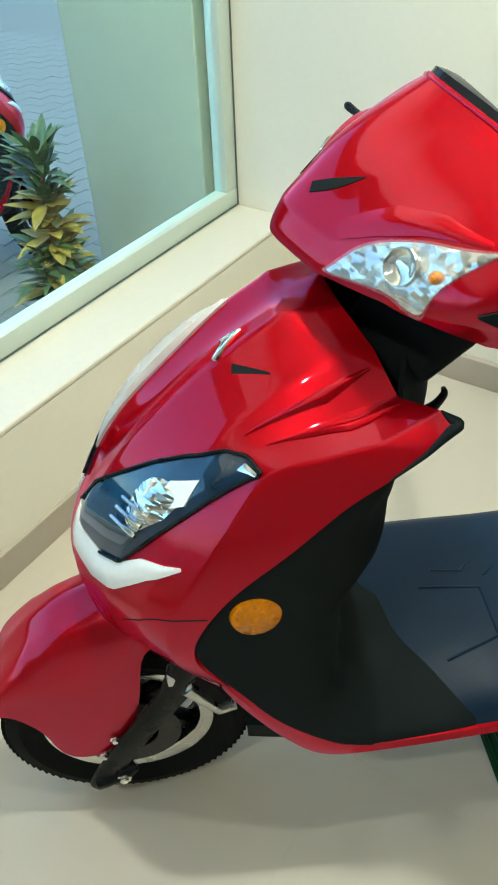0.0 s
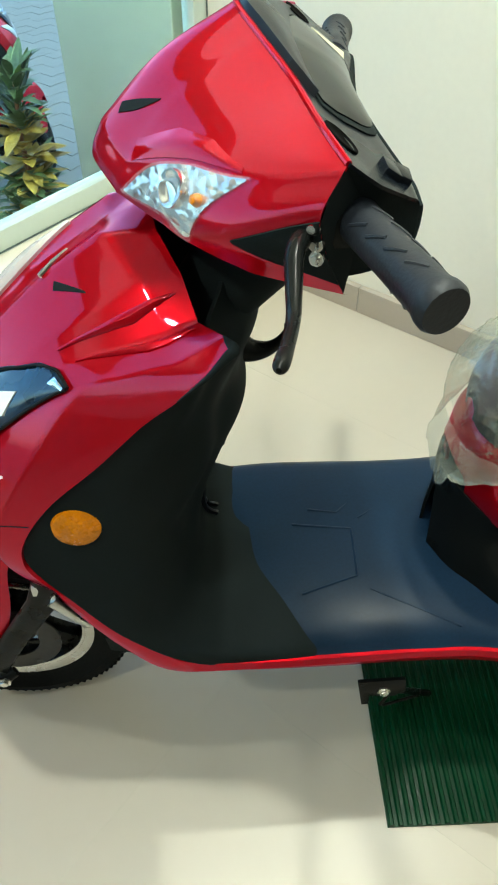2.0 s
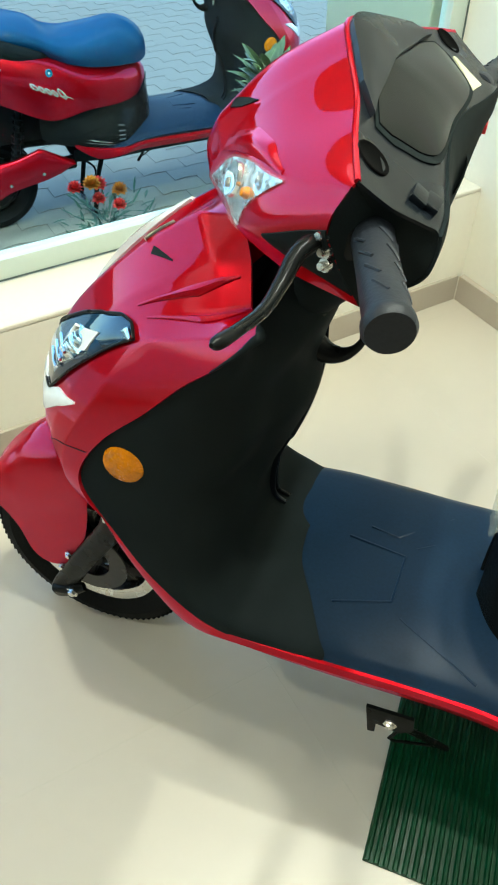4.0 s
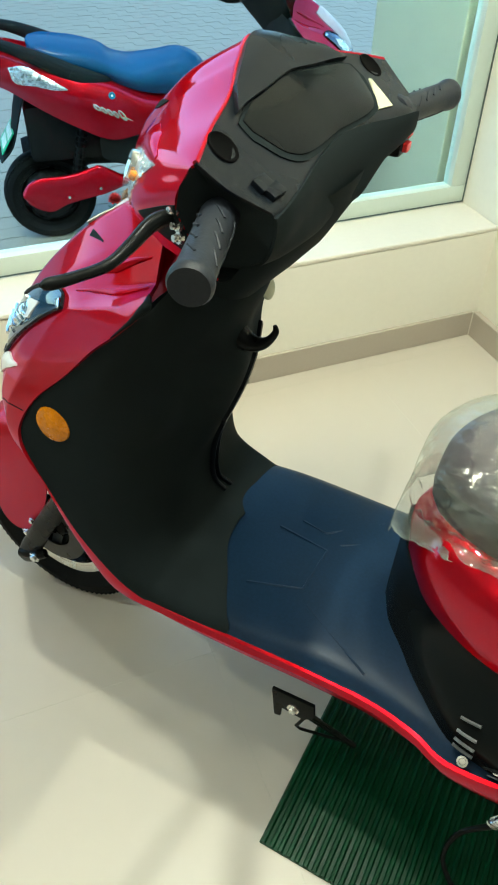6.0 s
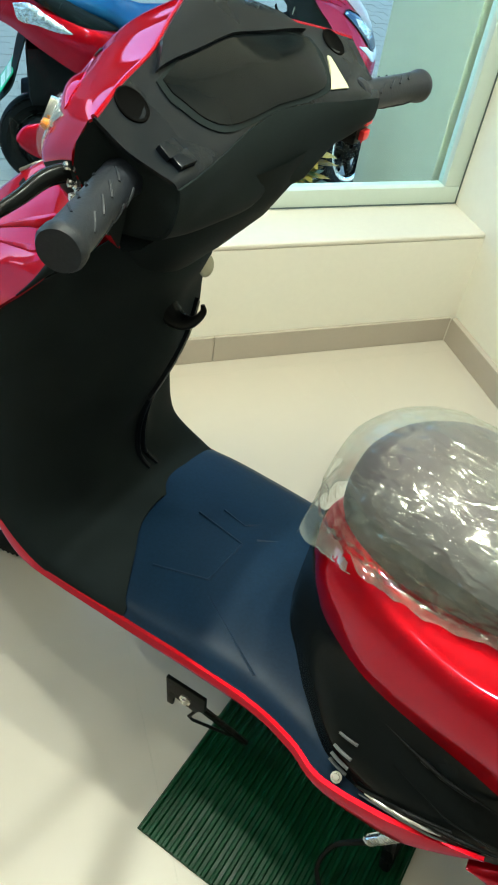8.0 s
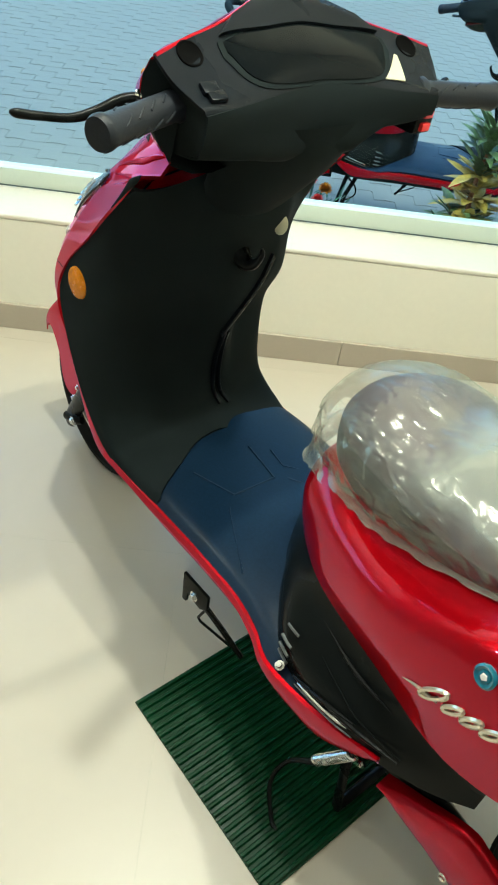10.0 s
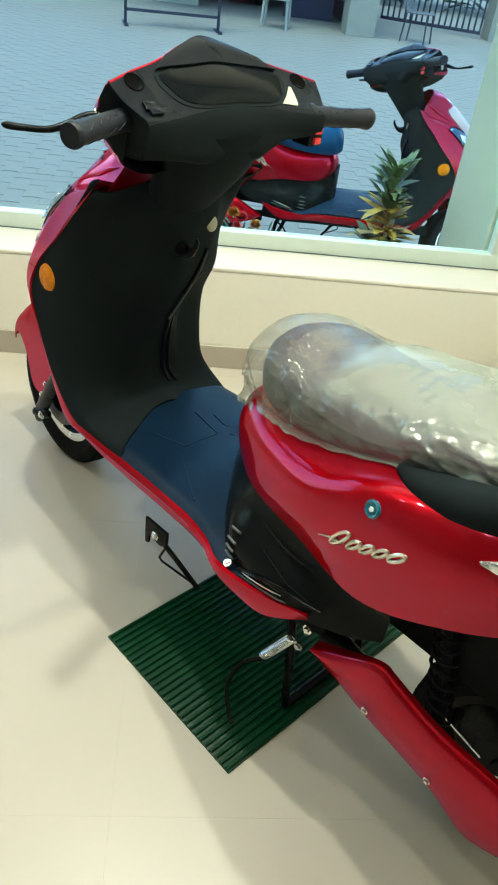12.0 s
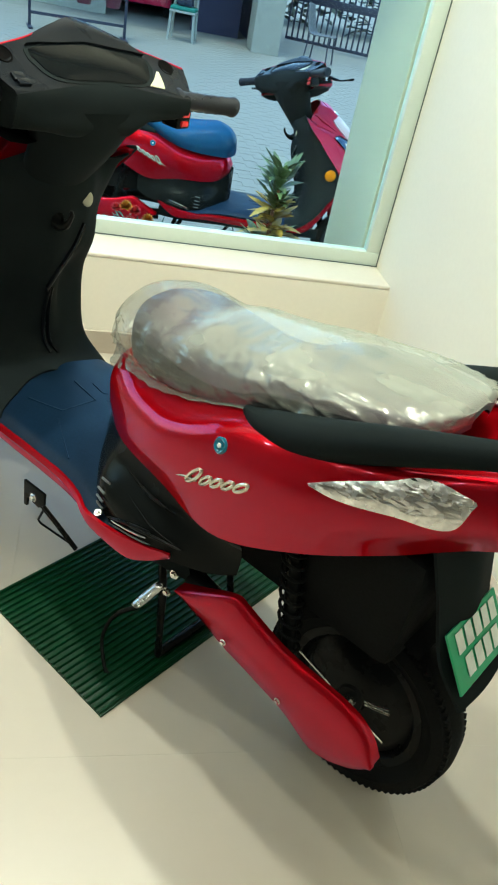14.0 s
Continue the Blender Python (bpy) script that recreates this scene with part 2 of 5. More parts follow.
# ---- mesh helpers ----
def part(name, bm, material, parent=None, label="", smooth=True, sharp=40):
    me = bpy.data.meshes.new(name)
    bmesh.ops.recalc_face_normals(bm, faces=bm.faces[:])
    if smooth:
        for f in bm.faces:
            f.smooth = True
        for e in bm.edges:
            if len(e.link_faces) == 2 and e.calc_face_angle(0) > radians(sharp):
                e.smooth = False
    bm.to_mesh(me)
    bm.free()
    me.materials.append(material)
    ob = new(name, me)
    if parent is not None:
        ob.parent = parent
    if label:
        ob["label"] = label
    return ob


def thing(name, label, category, group="", at=None):
    e = new(name)
    e.empty_display_size = 0.1
    if at is not None:
        e.matrix_world = at
    return tagged(e, label, category, group)


def catmull(p, t, breaks=()):
    """Point at t (0 to len - 1) of the smooth curve through the rows of p; it may kink at the numbered ones."""
    p = np.asarray(p, float)
    n = len(p)
    i = int(min(max(math.floor(t), 0), n - 2))
    u = t - i
    a, b = p[i], p[i + 1]
    z = p[i - 1] if i > 0 and i not in breaks else 2 * a - b
    c = p[i + 2] if i + 2 < n and i + 1 not in breaks else 2 * b - a
    return 0.5 * (2 * a + (b - z) * u + (2 * z - 5 * a + 4 * b - c) * u * u + (3 * a - z - 3 * b + c) * u ** 3)


def smooth_line(p, n):
    return np.array([catmull(p, (len(p) - 1) * k / (n - 1)) for k in range(n)])


def broken_line(p, n):
    p = np.asarray(p, float)
    t = [(len(p) - 1) * k / (n - 1) for k in range(n)]
    return np.array([[np.interp(a, range(len(p)), p[:, c]) for c in range(p.shape[1])] for a in t])


class Shell:
    """A smooth surface over rows of control points; a half from the middle outwards, mirrored to the other side."""

    def __init__(self, rows, mirrored=True, fold_u=(), fold_v=()):
        g = np.array(rows, float)
        self.fold_u, self.fold_v = fold_u, set(fold_v)
        self.half = g.shape[1] - 1 if mirrored else 0
        if mirrored:
            m = g[:, :0:-1].copy()
            m[:, :, 1] *= -1
            g = np.concatenate([m, g], axis=1)
            self.fold_v = {self.half + k for k in fold_v} | {self.half - k for k in fold_v}
        self.g = g

    def at(self, u, v):
        v = v + self.half
        j = int(min(max(math.floor(v), 0), self.g.shape[1] - 2))
        cols = range(max(j - 1, 0), min(j + 3, self.g.shape[1]))
        line = [catmull(self.g[:, c], u, self.fold_u) for c in cols]
        return catmull(line, v - cols[0], [k - cols[0] for k in self.fold_v])

    def normal(self, u, v, e=0.02):
        a = self.at(u + e, v) - self.at(u - e, v)
        b = self.at(u, v + e) - self.at(u, v - e)
        c = np.cross(a, b)
        return c / max(np.linalg.norm(c), 1e-9)

    def grid(self, nu, nv, u0=0.0, u1=None, v0=None, v1=None):
        u1 = self.g.shape[0] - 1 if u1 is None else u1
        v0 = -self.half if v0 is None else v0
        v1 = self.g.shape[1] - 1 - self.half if v1 is None else v1
        return [[self.at(u0 + (u1 - u0) * i / nu, v0 + (v1 - v0) * j / nv) for j in range(nv + 1)] for i in range(nu + 1)]

    def patch(self, top, low, n, m, off, bulge=0.0, skirt=0.012, sign=1, hard=False):
        """Rows of points over the area between two lines given in the surface's own u and v, raised by off."""
        line = broken_line if hard else smooth_line
        a, b = line(top, n + 1), line(low, n + 1)
        rows = []
        for j in range(-1, m + 2):
            row = []
            for i in range(-1, n + 2):
                s, w = min(max(i, 0), n), min(max(j, 0), m) / m
                u, v = a[s] * (1 - w) + b[s] * w
                h = off + bulge * math.sin(math.pi * s / n) * math.sin(math.pi * w)
                if i in (-1, n + 1) or j in (-1, m + 1):
                    h = off - skirt
                row.append(self.at(u, v * sign) + self.out * self.normal(u, v * sign) * h)
            rows.append(row)
        return rows

    out = 1.0


def sheet(grid, bm=None, close_v=False, close_u=False):
    bm = bm or bmesh.new()
    vs = [[bm.verts.new(p) for p in row] for row in grid]
    nu, nv = len(vs), len(vs[0])
    for i in range(nu - (0 if close_u else 1)):
        for j in range(nv - (0 if close_v else 1)):
            q = [vs[i][j], vs[(i + 1) % nu][j], vs[(i + 1) % nu][(j + 1) % nv], vs[i][(j + 1) % nv]]
            try:
                bm.faces.new(q)
            except ValueError:
                pass
    return bm


def thick(bm, d):
    bmesh.ops.recalc_face_normals(bm, faces=bm.faces[:])
    bmesh.ops.solidify(bm, geom=bm.faces[:], thickness=d)
    return bm


def tube(points, radii, seg=12, bm=None, smooth=0, cap=True):
    p = np.array(points, float)
    r = [radii] * len(p) if np.isscalar(radii) else list(radii)
    if smooth:
        q = smooth_line([(*a, b) for a, b in zip(p, r)], smooth)
        p, r = q[:, :3], q[:, 3]
    bm = bm or bmesh.new()
    rings = []
    up = None
    for k in range(len(p)):
        d = Vector(p[min(k + 1, len(p) - 1)] - p[max(k - 1, 0)]).normalized()
        if up is None:
            up = Vector((0, 0, 1)) if abs(d.z) < 0.9 else Vector((1, 0, 0))
        side = d.cross(up).normalized()
        up = side.cross(d).normalized()
        rings.append([bm.verts.new(Vector(p[k]) + (side * math.cos(a) + up * math.sin(a)) * r[k])
                      for a in [2 * math.pi * j / seg for j in range(seg)]])
    for a, b in zip(rings, rings[1:]):
        for j in range(seg):
            bm.faces.new((a[j], a[(j + 1) % seg], b[(j + 1) % seg], b[j]))
    if cap:
        bm.faces.new(rings[0][::-1])
        bm.faces.new(rings[-1])
    return bm


def lathe(profile, origin, axis, seg=32, bm=None):
    """profile: (radius, along the axis)."""
    bm = bm or bmesh.new()
    ax = Vector(axis).normalized()
    a = ax.orthogonal().normalized()
    b = ax.cross(a)
    o = Vector(origin)
    rings = []
    for r, h in profile:
        if r < 1e-6:
            rings.append([bm.verts.new(o + ax * h)])
        else:
            rings.append([bm.verts.new(o + ax * h + (a * math.cos(t) + b * math.sin(t)) * r) for t in [2 * math.pi * k / seg for k in range(seg)]])
    for p, q in zip(rings, rings[1:]):
        for k in range(seg):
            v = []
            for w in (p[k % len(p)], p[(k + 1) % len(p)], q[(k + 1) % len(q)], q[k % len(q)]):
                if w not in v:
                    v.append(w)
            if len(v) > 2:
                bm.faces.new(v)
    return bm


def box(x0, y0, z0, x1, y1, z1, bevel=0.0, bm=None, m=None, seg=2):
    b = bmesh.new()
    bmesh.ops.create_cube(b, size=1)
    for v in b.verts:
        v.co = Vector(((x0 + x1) / 2 + v.co.x * (x1 - x0), (y0 + y1) / 2 + v.co.y * (y1 - y0), (z0 + z1) / 2 + v.co.z * (z1 - z0)))
    if bevel:
        bmesh.ops.bevel(b, geom=b.edges[:], offset=bevel, segments=seg, affect="EDGES", profile=0.6)
    if m is not None:
        b.transform(m)
    if bm is None:
        return b
    return merge(bm, b)


def merge(bm, other):
    me = bpy.data.meshes.new("join")
    other.to_mesh(me)
    other.free()
    bm.from_mesh(me)
    bpy.data.meshes.remove(me)
    return bm


def prism(poly, to3, depth, bevel=0.0):
    """A plate: poly in 2D, to3(a, b, d) places it, from d = 0 to depth."""
    bm = bmesh.new()
    lo = [bm.verts.new(to3(a, b, 0)) for a, b in poly]
    hi = [bm.verts.new(to3(a, b, depth)) for a, b in poly]
    n = len(poly)
    bm.faces.new(lo[::-1])
    bm.faces.new(hi)
    for k in range(n):
        bm.faces.new((lo[k], lo[(k + 1) % n], hi[(k + 1) % n], hi[k]))
    bmesh.ops.recalc_face_normals(bm, faces=bm.faces[:])
    if bevel:
        bmesh.ops.bevel(bm, geom=bm.edges[:], offset=bevel, segments=2, affect="EDGES", profile=0.6)
    return bm


def bolt(at, axis, r, parent, name="bolt"):
    prof = [(0, 0.010), (r * 0.55, 0.010), (r * 0.62, 0.008), (r * 0.62, 0.004), (r, 0.004), (r, 0), (0, 0)]
    return part(name, lathe(prof, at, axis, 6 if r > 0.008 else 10), STEEL, parent, "bright steel bolt head", smooth=False)


# ---- the scooter, x forward, y to its left, rear axle over the origin ----
def nose_shell():
    return Shell([
        [(1.140, 0, .992), (1.130, .060, .985), (1.104, .104, .957), (1.088, .148, .927), (1.062, .199, .946), (1.052, .219, .944)],
        [(1.190, 0, .968), (1.192, .050, .976), (1.146, .108, .949), (1.124, .150, .914), (1.112, .200, .913), (1.078, .222, .914)],
        [(1.252, 0, .920), (1.262, .050, .928), (1.202, .113, .920), (1.172, .150, .898), (1.168, .186, .888), (1.110, .221, .882)],
        [(1.322, 0, .856), (1.332, .050, .866), (1.272, .118, .872), (1.242, .146, .868), (1.226, .174, .859), (1.150, .217, .845)],
        [(1.385, 0, .798), (1.388, .050, .804), (1.335, .124, .808), (1.300, .162, .804), (1.272, .190, .796), (1.205, .216, .785)],
        [(1.430, 0, .738), (1.428, .050, .742), (1.380, .130, .742), (1.344, .174, .738), (1.312, .202, .731), (1.270, .216, .721)],
        [(1.463, 0, .680), (1.456, .050, .682), (1.412, .132, .680), (1.376, .180, .676), (1.344, .208, .670), (1.310, .219, .663)],
        [(1.476, 0, .620), (1.466, .050, .622), (1.422, .130, .622), (1.380, .180, .622), (1.349, .211, .622), (1.320, .222, .622)],
        [(1.470, 0, .556), (1.460, .050, .558), (1.414, .122, .562), (1.366, .176, .572), (1.337, .207, .580), (1.306, .226, .588)],
        [(1.462, 0, .500), (1.450, .050, .502), (1.395, .112, .515), (1.340, .168, .529), (1.306, .201, .533), (1.272, .224, .535)],
    ], fold_v=(1, 2, 3, 4), fold_u=(1,))


def head_shell():
    return Shell([
        [(1.043, 0, 1.180), (1.024, .064, 1.169), (1.000, .125, 1.154), (.984, .188, 1.143), (.966, .245, 1.132)],
        [(1.118, 0, 1.136), (1.094, .076, 1.126), (1.048, .142, 1.127), (1.008, .202, 1.128), (.967, .2462, 1.1315)],
        [(1.180, 0, 1.076), (1.149, .080, 1.068), (1.088, .152, 1.098), (1.030, .207, 1.110), (.968, .2475, 1.1305)],
        [(1.193, 0, 1.050), (1.163, .080, 1.036), (1.110, .156, 1.042), (1.060, .212, 1.060), (.984, .251, 1.086)],
        [(1.195, 0, 1.026), (1.150, .080, 1.012), (1.088, .160, 1.012), (1.035, .205, 1.018), (.955, .224, 1.006)],
    ], fold_u=(2,), fold_v=(1,))


def dash_shell():
    return Shell([
        [(1.040, 0, 1.183), (1.020, .064, 1.172), (.997, .125, 1.157), (.981, .188, 1.146), (.963, .245, 1.134)],
        [(1.002, 0, 1.155), (.994, .070, 1.150), (.976, .140, 1.140), (.955, .200, 1.125), (.935, .236, 1.112)],
        [(.950, 0, 1.120), (.946, .070, 1.119), (.936, .140, 1.112), (.920, .190, 1.102), (.910, .222, 1.096)],
        [(.922, 0, 1.094), (.916, .070, 1.092), (.906, .130, 1.088), (.898, .180, 1.086), (.897, .213, 1.083)],
        [(.911, 0, 1.050), (.908, .070, 1.050), (.903, .130, 1.050), (.900, .180, 1.048), (.902, .214, 1.046)],
        [(.925, 0, 1.000), (.920, .060, 1.002), (.914, .120, 1.014), (.916, .170, 1.020), (.926, .205, 1.022)],
        [(1.020, 0, .985), (1.010, .060, .990), (.990, .120, 1.008), (.975, .170, 1.016), (.960, .215, 1.020)],
    ])


def knee_shell():
    shell = Shell([
        [(1.060, 0, .945), (1.060, .050, .940), (1.062, .085, .930), (1.078, .140, .912), (1.070, .185, .916), (1.060, .212, .926)],
        [(1.018, 0, .880), (1.022, .050, .878), (1.038, .094, .870), (1.074, .150, .868), (1.090, .195, .872), (1.125, .214, .872)],
        [(1.036, 0, .800), (1.046, .055, .798), (1.067, .104, .796), (1.092, .160, .794), (1.140, .204, .792), (1.205, .213, .788)],
        [(1.036, 0, .720), (1.050, .058, .718), (1.076, .102, .716), (1.102, .170, .712), (1.180, .210, .710), (1.284, .213, .706)],
        [(1.067, 0, .630), (1.082, .050, .628), (1.104, .086, .626), (1.140, .176, .622), (1.200, .214, .622), (1.318, .217, .624)],
        [(1.102, 0, .540), (1.106, .055, .538), (1.118, .095, .536), (1.146, .186, .530), (1.196, .222, .528), (1.268, .230, .540)],
        [(1.106, 0, .465), (1.108, .060, .463), (1.112, .110, .458), (1.130, .195, .450), (1.160, .228, .444), (1.205, .236, .450)],
        [(1.080, 0, .426), (1.080, .070, .425), (1.074, .130, .422), (1.070, .205, .413), (1.080, .236, .402), (1.110, .242, .386)],
        [(1.030, 0, .413), (1.020, .070, .414), (.986, .140, .412), (.955, .205, .403), (.940, .228, .392), (.950, .243, .374)],
    ], fold_v=(2,))
    # the right edge of the foot ends further forward
    for c, x in enumerate((1.030, 1.015, 1.015, 1.025, 1.030)):
        shell.g[8, c, 0] = x
        shell.g[8, c, 2] -= .022
        shell.g[7, c, 2] -= .022 - .004 * c
        shell.g[6, c, 2] -= .010
    # so does the bulge beside the key, with a waist below it
    for r, x in ((2, 1.056), (3, 1.064), (4, 1.118), (5, 1.128)):
        shell.g[r, 3, 0] = x
    return shell


def foot_shell():
    rows = []
    for x, l, z in [(1.09, .232, .402), (1.0, .236, .408), (.90, .234, .410), (.80, .230, .411), (.70, .233, .412), (.62, .250, .410), (.55, .266, .404), (.46, .250, .400), (.40, .215, .40)]:
        rows.append([(x, -l, z - .026), (x, -l * .85, z - .010), (x, -l * .45, z), (x, 0, z), (x, l * .45, z), (x, l * .85, z - .010), (x, l, z - .026)])
    return Shell(rows, mirrored=False)


def rear_shell():
    return Shell([
        [(.735, 0, .600), (.732, .035, .596), (.725, .060, .590), (.722, .068, .575), (.722, .060, .556), (.724, .03, .545)],
        [(.700, 0, .650), (.698, .060, .648), (.694, .098, .636), (.690, .122, .604), (.690, .120, .566), (.690, .112, .548)],
        [(.650, 0, .665), (.648, .075, .662), (.644, .122, .648), (.640, .152, .612), (.640, .156, .565), (.642, .150, .532)],
        [(.560, 0, .668), (.558, .085, .664), (.554, .150, .652), (.550, .188, .627), (.552, .198, .570), (.562, .192, .532)],
        [(.440, 0, .690), (.440, .100, .688), (.440, .168, .680), (.436, .222, .657), (.432, .236, .598), (.432, .222, .536)],
        [(.300, 0, .735), (.300, .110, .735), (.300, .178, .740), (.300, .229, .722), (.290, .250, .640), (.282, .238, .524)],
        [(.160, 0, .760), (.160, .110, .762), (.160, .196, .776), (.150, .230, .752), (.140, .248, .690), (.130, .230, .592)],
        [(.020, 0, .790), (.020, .110, .792), (.025, .182, .806), (.020, .205, .782), (.010, .212, .720), (.000, .170, .652)],
        [(-.100, 0, .820), (-.100, .090, .826), (-.092, .136, .842), (-.098, .152, .812), (-.105, .150, .760), (-.110, .098, .705)],
        [(-.220, 0, .850), (-.220, .050, .855), (-.215, .085, .866), (-.222, .098, .838), (-.232, .090, .790), (-.240, .050, .750)],
    ])


def wheel(parent, cx, r, w, name, rim_r, front):
    c = (cx, 0, r)
    prof = [(rim_r, -w * .62), (rim_r + .012, -w * .72), (r - .035, -w * .98), (r - .014, -w * .86), (r - .003, -w * .45), (r, 0),
            (r - .003, w * .45), (r - .014, w * .86), (r - .035, w * .98), (rim_r + .012, w * .72), (rim_r, w * .62)]
    wh = new(name)
    wh.parent = parent
    tyre = part("tyre", lathe(prof, c, (0, 1, 0), 64), RUBBER, wh, "black rubber road tyre")
    bm = bmesh.new()
    for k in range(84):
        a = 2 * math.pi * k / 84
        for sy in (-1, 1):
            m = Matrix.Translation(c) @ Matrix.Rotation(a, 4, "Y") @ Matrix.Translation((r - .0092, sy * w * .5, 0)) @ Matrix.Rotation(sy * .5, 4, "X")
            box(-.004, -w * .30, -.0052, .004, w * .30, .0052, 0.0, bm, m)
    part("tread_block", bm, RUBBER, wh, smooth=False)
    rim = [(rim_r - .012, -w * .66), (rim_r + .004, -w * .68), (rim_r + .005, -w * .6), (rim_r - .014, -w * .4), (rim_r - .018, 0),
           (rim_r - .014, w * .4), (rim_r + .005, w * .6), (rim_r + .004, w * .68), (rim_r - .012, w * .66), (rim_r - .022, w * .3), (rim_r - .024, 0), (rim_r - .022, -w * .3), (rim_r - .012, -w * .66)]
    part("rim", lathe(rim, c, (0, 1, 0), 64), IRON, wh, "black cast rim" if front else "black motor rim")
    if front:
        for sy in (1, -1):
            lip = [(rim_r - .017, sy * w * .62), (rim_r - .004, sy * w * .72), (rim_r + .005, sy * w * .70), (rim_r - .002, sy * w * .62), (rim_r - .017, sy * w * .56), (rim_r - .017, sy * w * .62)]
            part("rim_lip", lathe(lip, c, (0, 1, 0), 64), STEEL, wh, "polished silver rim edge")
    if front:
        bm = bmesh.new()
        for k in range(5):
            m = Matrix.Translation(c) @ Matrix.Rotation(2 * math.pi * k / 5, 4, "Y")
            box(.02, -.016, -.014, rim_r - .012, .016, .014, .005, bm, m)
        part("spoke", bm, IRON, wh, "black cast wheel spokes")
        part("hub", lathe([(0, -.05), (.03, -.05), (.045, -.03), (.045, .03), (.03, .05), (0, .05)], c, (0, 1, 0), 24), IRON, wh)
        disc = [(.05, .058), (.088, .058), (.088, .062), (.05, .062), (.05, .058)]
        part("brake_disc", lathe(disc, c, (0, 1, 0), 40), DARKSTEEL, wh, "dark steel brake disc")
    else:
        hub = [(0, -.06), (.10, -.06), (.115, -.045), (rim_r - .02, -.03), (rim_r - .02, .018), (.115, .026), (.10, .034), (.03, .037), (.026, .044), (0, .044)]
        part("hub_motor", lathe(hub, c, (0, 1, 0), 40), IRON, wh, "black hub motor cover")
        # silver lines on the cover, each from one distance and angle round the axle to another
        for r0, a0, r1, a1 in ((.050, -14, .135, 4), (.028, -102, .100, -152), (.012, 150, .083, 153), (.014, 175, .083, 161)):
            ends = [(cx + q * math.cos(radians(b)), .036, r + q * math.sin(radians(b))) for q, b in ((r0, a0), (r1, a1))]
            part("trim_line", tube(ends, .0026, 8), STEEL, wh, "thin silver line on the motor cover")
    return wh


def ease(a, b, x):
    t = min(max((x - a) / (b - a), 0.0), 1.0)
    return t * t * (3 - 2 * t)


def seat_film(st, rs, loose):
    """The cover over the seat: how far it stands off is given point by point. A loose one has a hem that flares out in front."""
    nu, nv = (150, 76) if loose else (60, 32)
    grid, rows, slack = st.grid(nu, nv), [], []
    body = np.array(rs.grid(70, 60, 0, None, -3.2, 3.2)).reshape(-1, 3)
    for row in grid:
        lo_z, hi_z = min(q[2] for q in row), max(q[2] for q in row)
        x = row[nv // 2][0]
        # drawn taut over the dip between the two humps
        span = max(0.0, np.interp(x, (.08, .60), (.872, .794)) - hi_z) * ease(.58, .46, x) * ease(.04, .12, x) if loose else 0.0
        out = []
        for p in row:
            up = min(1, max(0, (p[2] - lo_z) / max(hi_z - lo_z, .01)))
            n = p - np.array((p[0], 0, .72))
            n /= max(np.linalg.norm(n), .02)
            q = p + np.array((0, 0, span * up ** 1.3))
            if loose:
                a = noise.noise(Vector((x * 8, p[1] * 11, p[2] * 10)))
                b = noise.noise(Vector((x * 13 + p[2] * 16, p[1] * 46, p[2] * 50 - x * 10)))
                c = noise.noise(Vector((x * 42 - p[2] * 30, p[1] * 60, p[2] * 70)))
                side = 1 - up
                rough = .16 + .74 * ease(.10, .5, side)
                fold = (1 - min(1, abs(b) * 3.2)) ** 1.4 * .0105 + (1 - min(1, abs(c) * 2.8)) ** 1.4 * .0050
                d = noise.noise(Vector((x * 52 + p[2] * 14, p[1] * 12, p[2] * 9)))
                fold += (1 - min(1, abs(d) * 3.4)) ** 1.5 * .010 * ease(.46, .56, x) * ease(.98, .80, up)
                fold *= .3 + .7 * ease(.0, .22, up)
                # smooth over the side of the dip, heaped just behind it
                calm = ease(.27, .32, x) * ease(.48, .43, x) * ease(.62, .45, up)
                heap = ease(.12, .20, x) * ease(.37, .28, x) * ease(.35, .5, up) * ease(.9, .75, up)
                q = q + n * (.009 + a * .007 * (1 - calm) + fold * rough * (1 - .9 * calm + .5 * heap))
                q[0] += max(0.0, x - .67) * .10
            else:
                q = q + n * (.007 + noise.noise(Vector((x * 9, p[1] * 16, p[2] * 14))) * .006)
            slack.append(max(ease(.006, .03, span), ease(.46, .36, x)) * ease(.58, .80, up + .25 * a) if loose else 1.0)
            out.append(q)
        rows.append(out)
    bm = sheet(rows)
    if loose:
        last = max(i for i in range(nu + 1) if rows[i][0][0] > .03)
        rim = [rows[i][0] for i in range(last, -1, -1)] + [rows[i][-1] for i in range(last + 1)]
        hem = []
        for k in range(8):
            f, line = k / 7, []
            for i, p in enumerate(rim):
                t = rim[min(i + 9, len(rim) - 1)] - rim[max(i - 9, 0)]
                n = np.array((t[1], -t[0], 0.0)) / max(math.hypot(t[0], t[1]), 1e-6)
                n = n if n @ (p - np.array((.4, 0, p[2]))) > 0 else -n
                front = ease(.66, .745, p[0])
                ruffle = noise.noise(Vector((p[0] * 28, p[1] * 28, f * 2.0))) * .005 * f + noise.noise(Vector((p[0] * 45, p[1] * 45, f * 3))) * .0012 * f
                q = p + n * ((.015 + .010 * ease(.0, -.10, p[1]) * ease(.40, .55, p[0]) * (1 - front)) * f ** .7 + ruffle) - np.array((0, 0, (.014 + .090 * front) * f ** 1.3 + ruffle * .5))
                w = np.exp(-((body[:, 0] - q[0]) ** 2 + (body[:, 1] - q[1]) ** 2) / .00025)
                if w.sum() > .05:
                    q[2] += max(0.0, (w @ body[:, 2]) / w.sum() + .006 - q[2]) * min(1.0, w.sum() / 1.2)
                line.append(q)
                slack.append(.42 + .40 * f)
            hem.append(line)
        sheet(hem, bm)
    return bm, slack


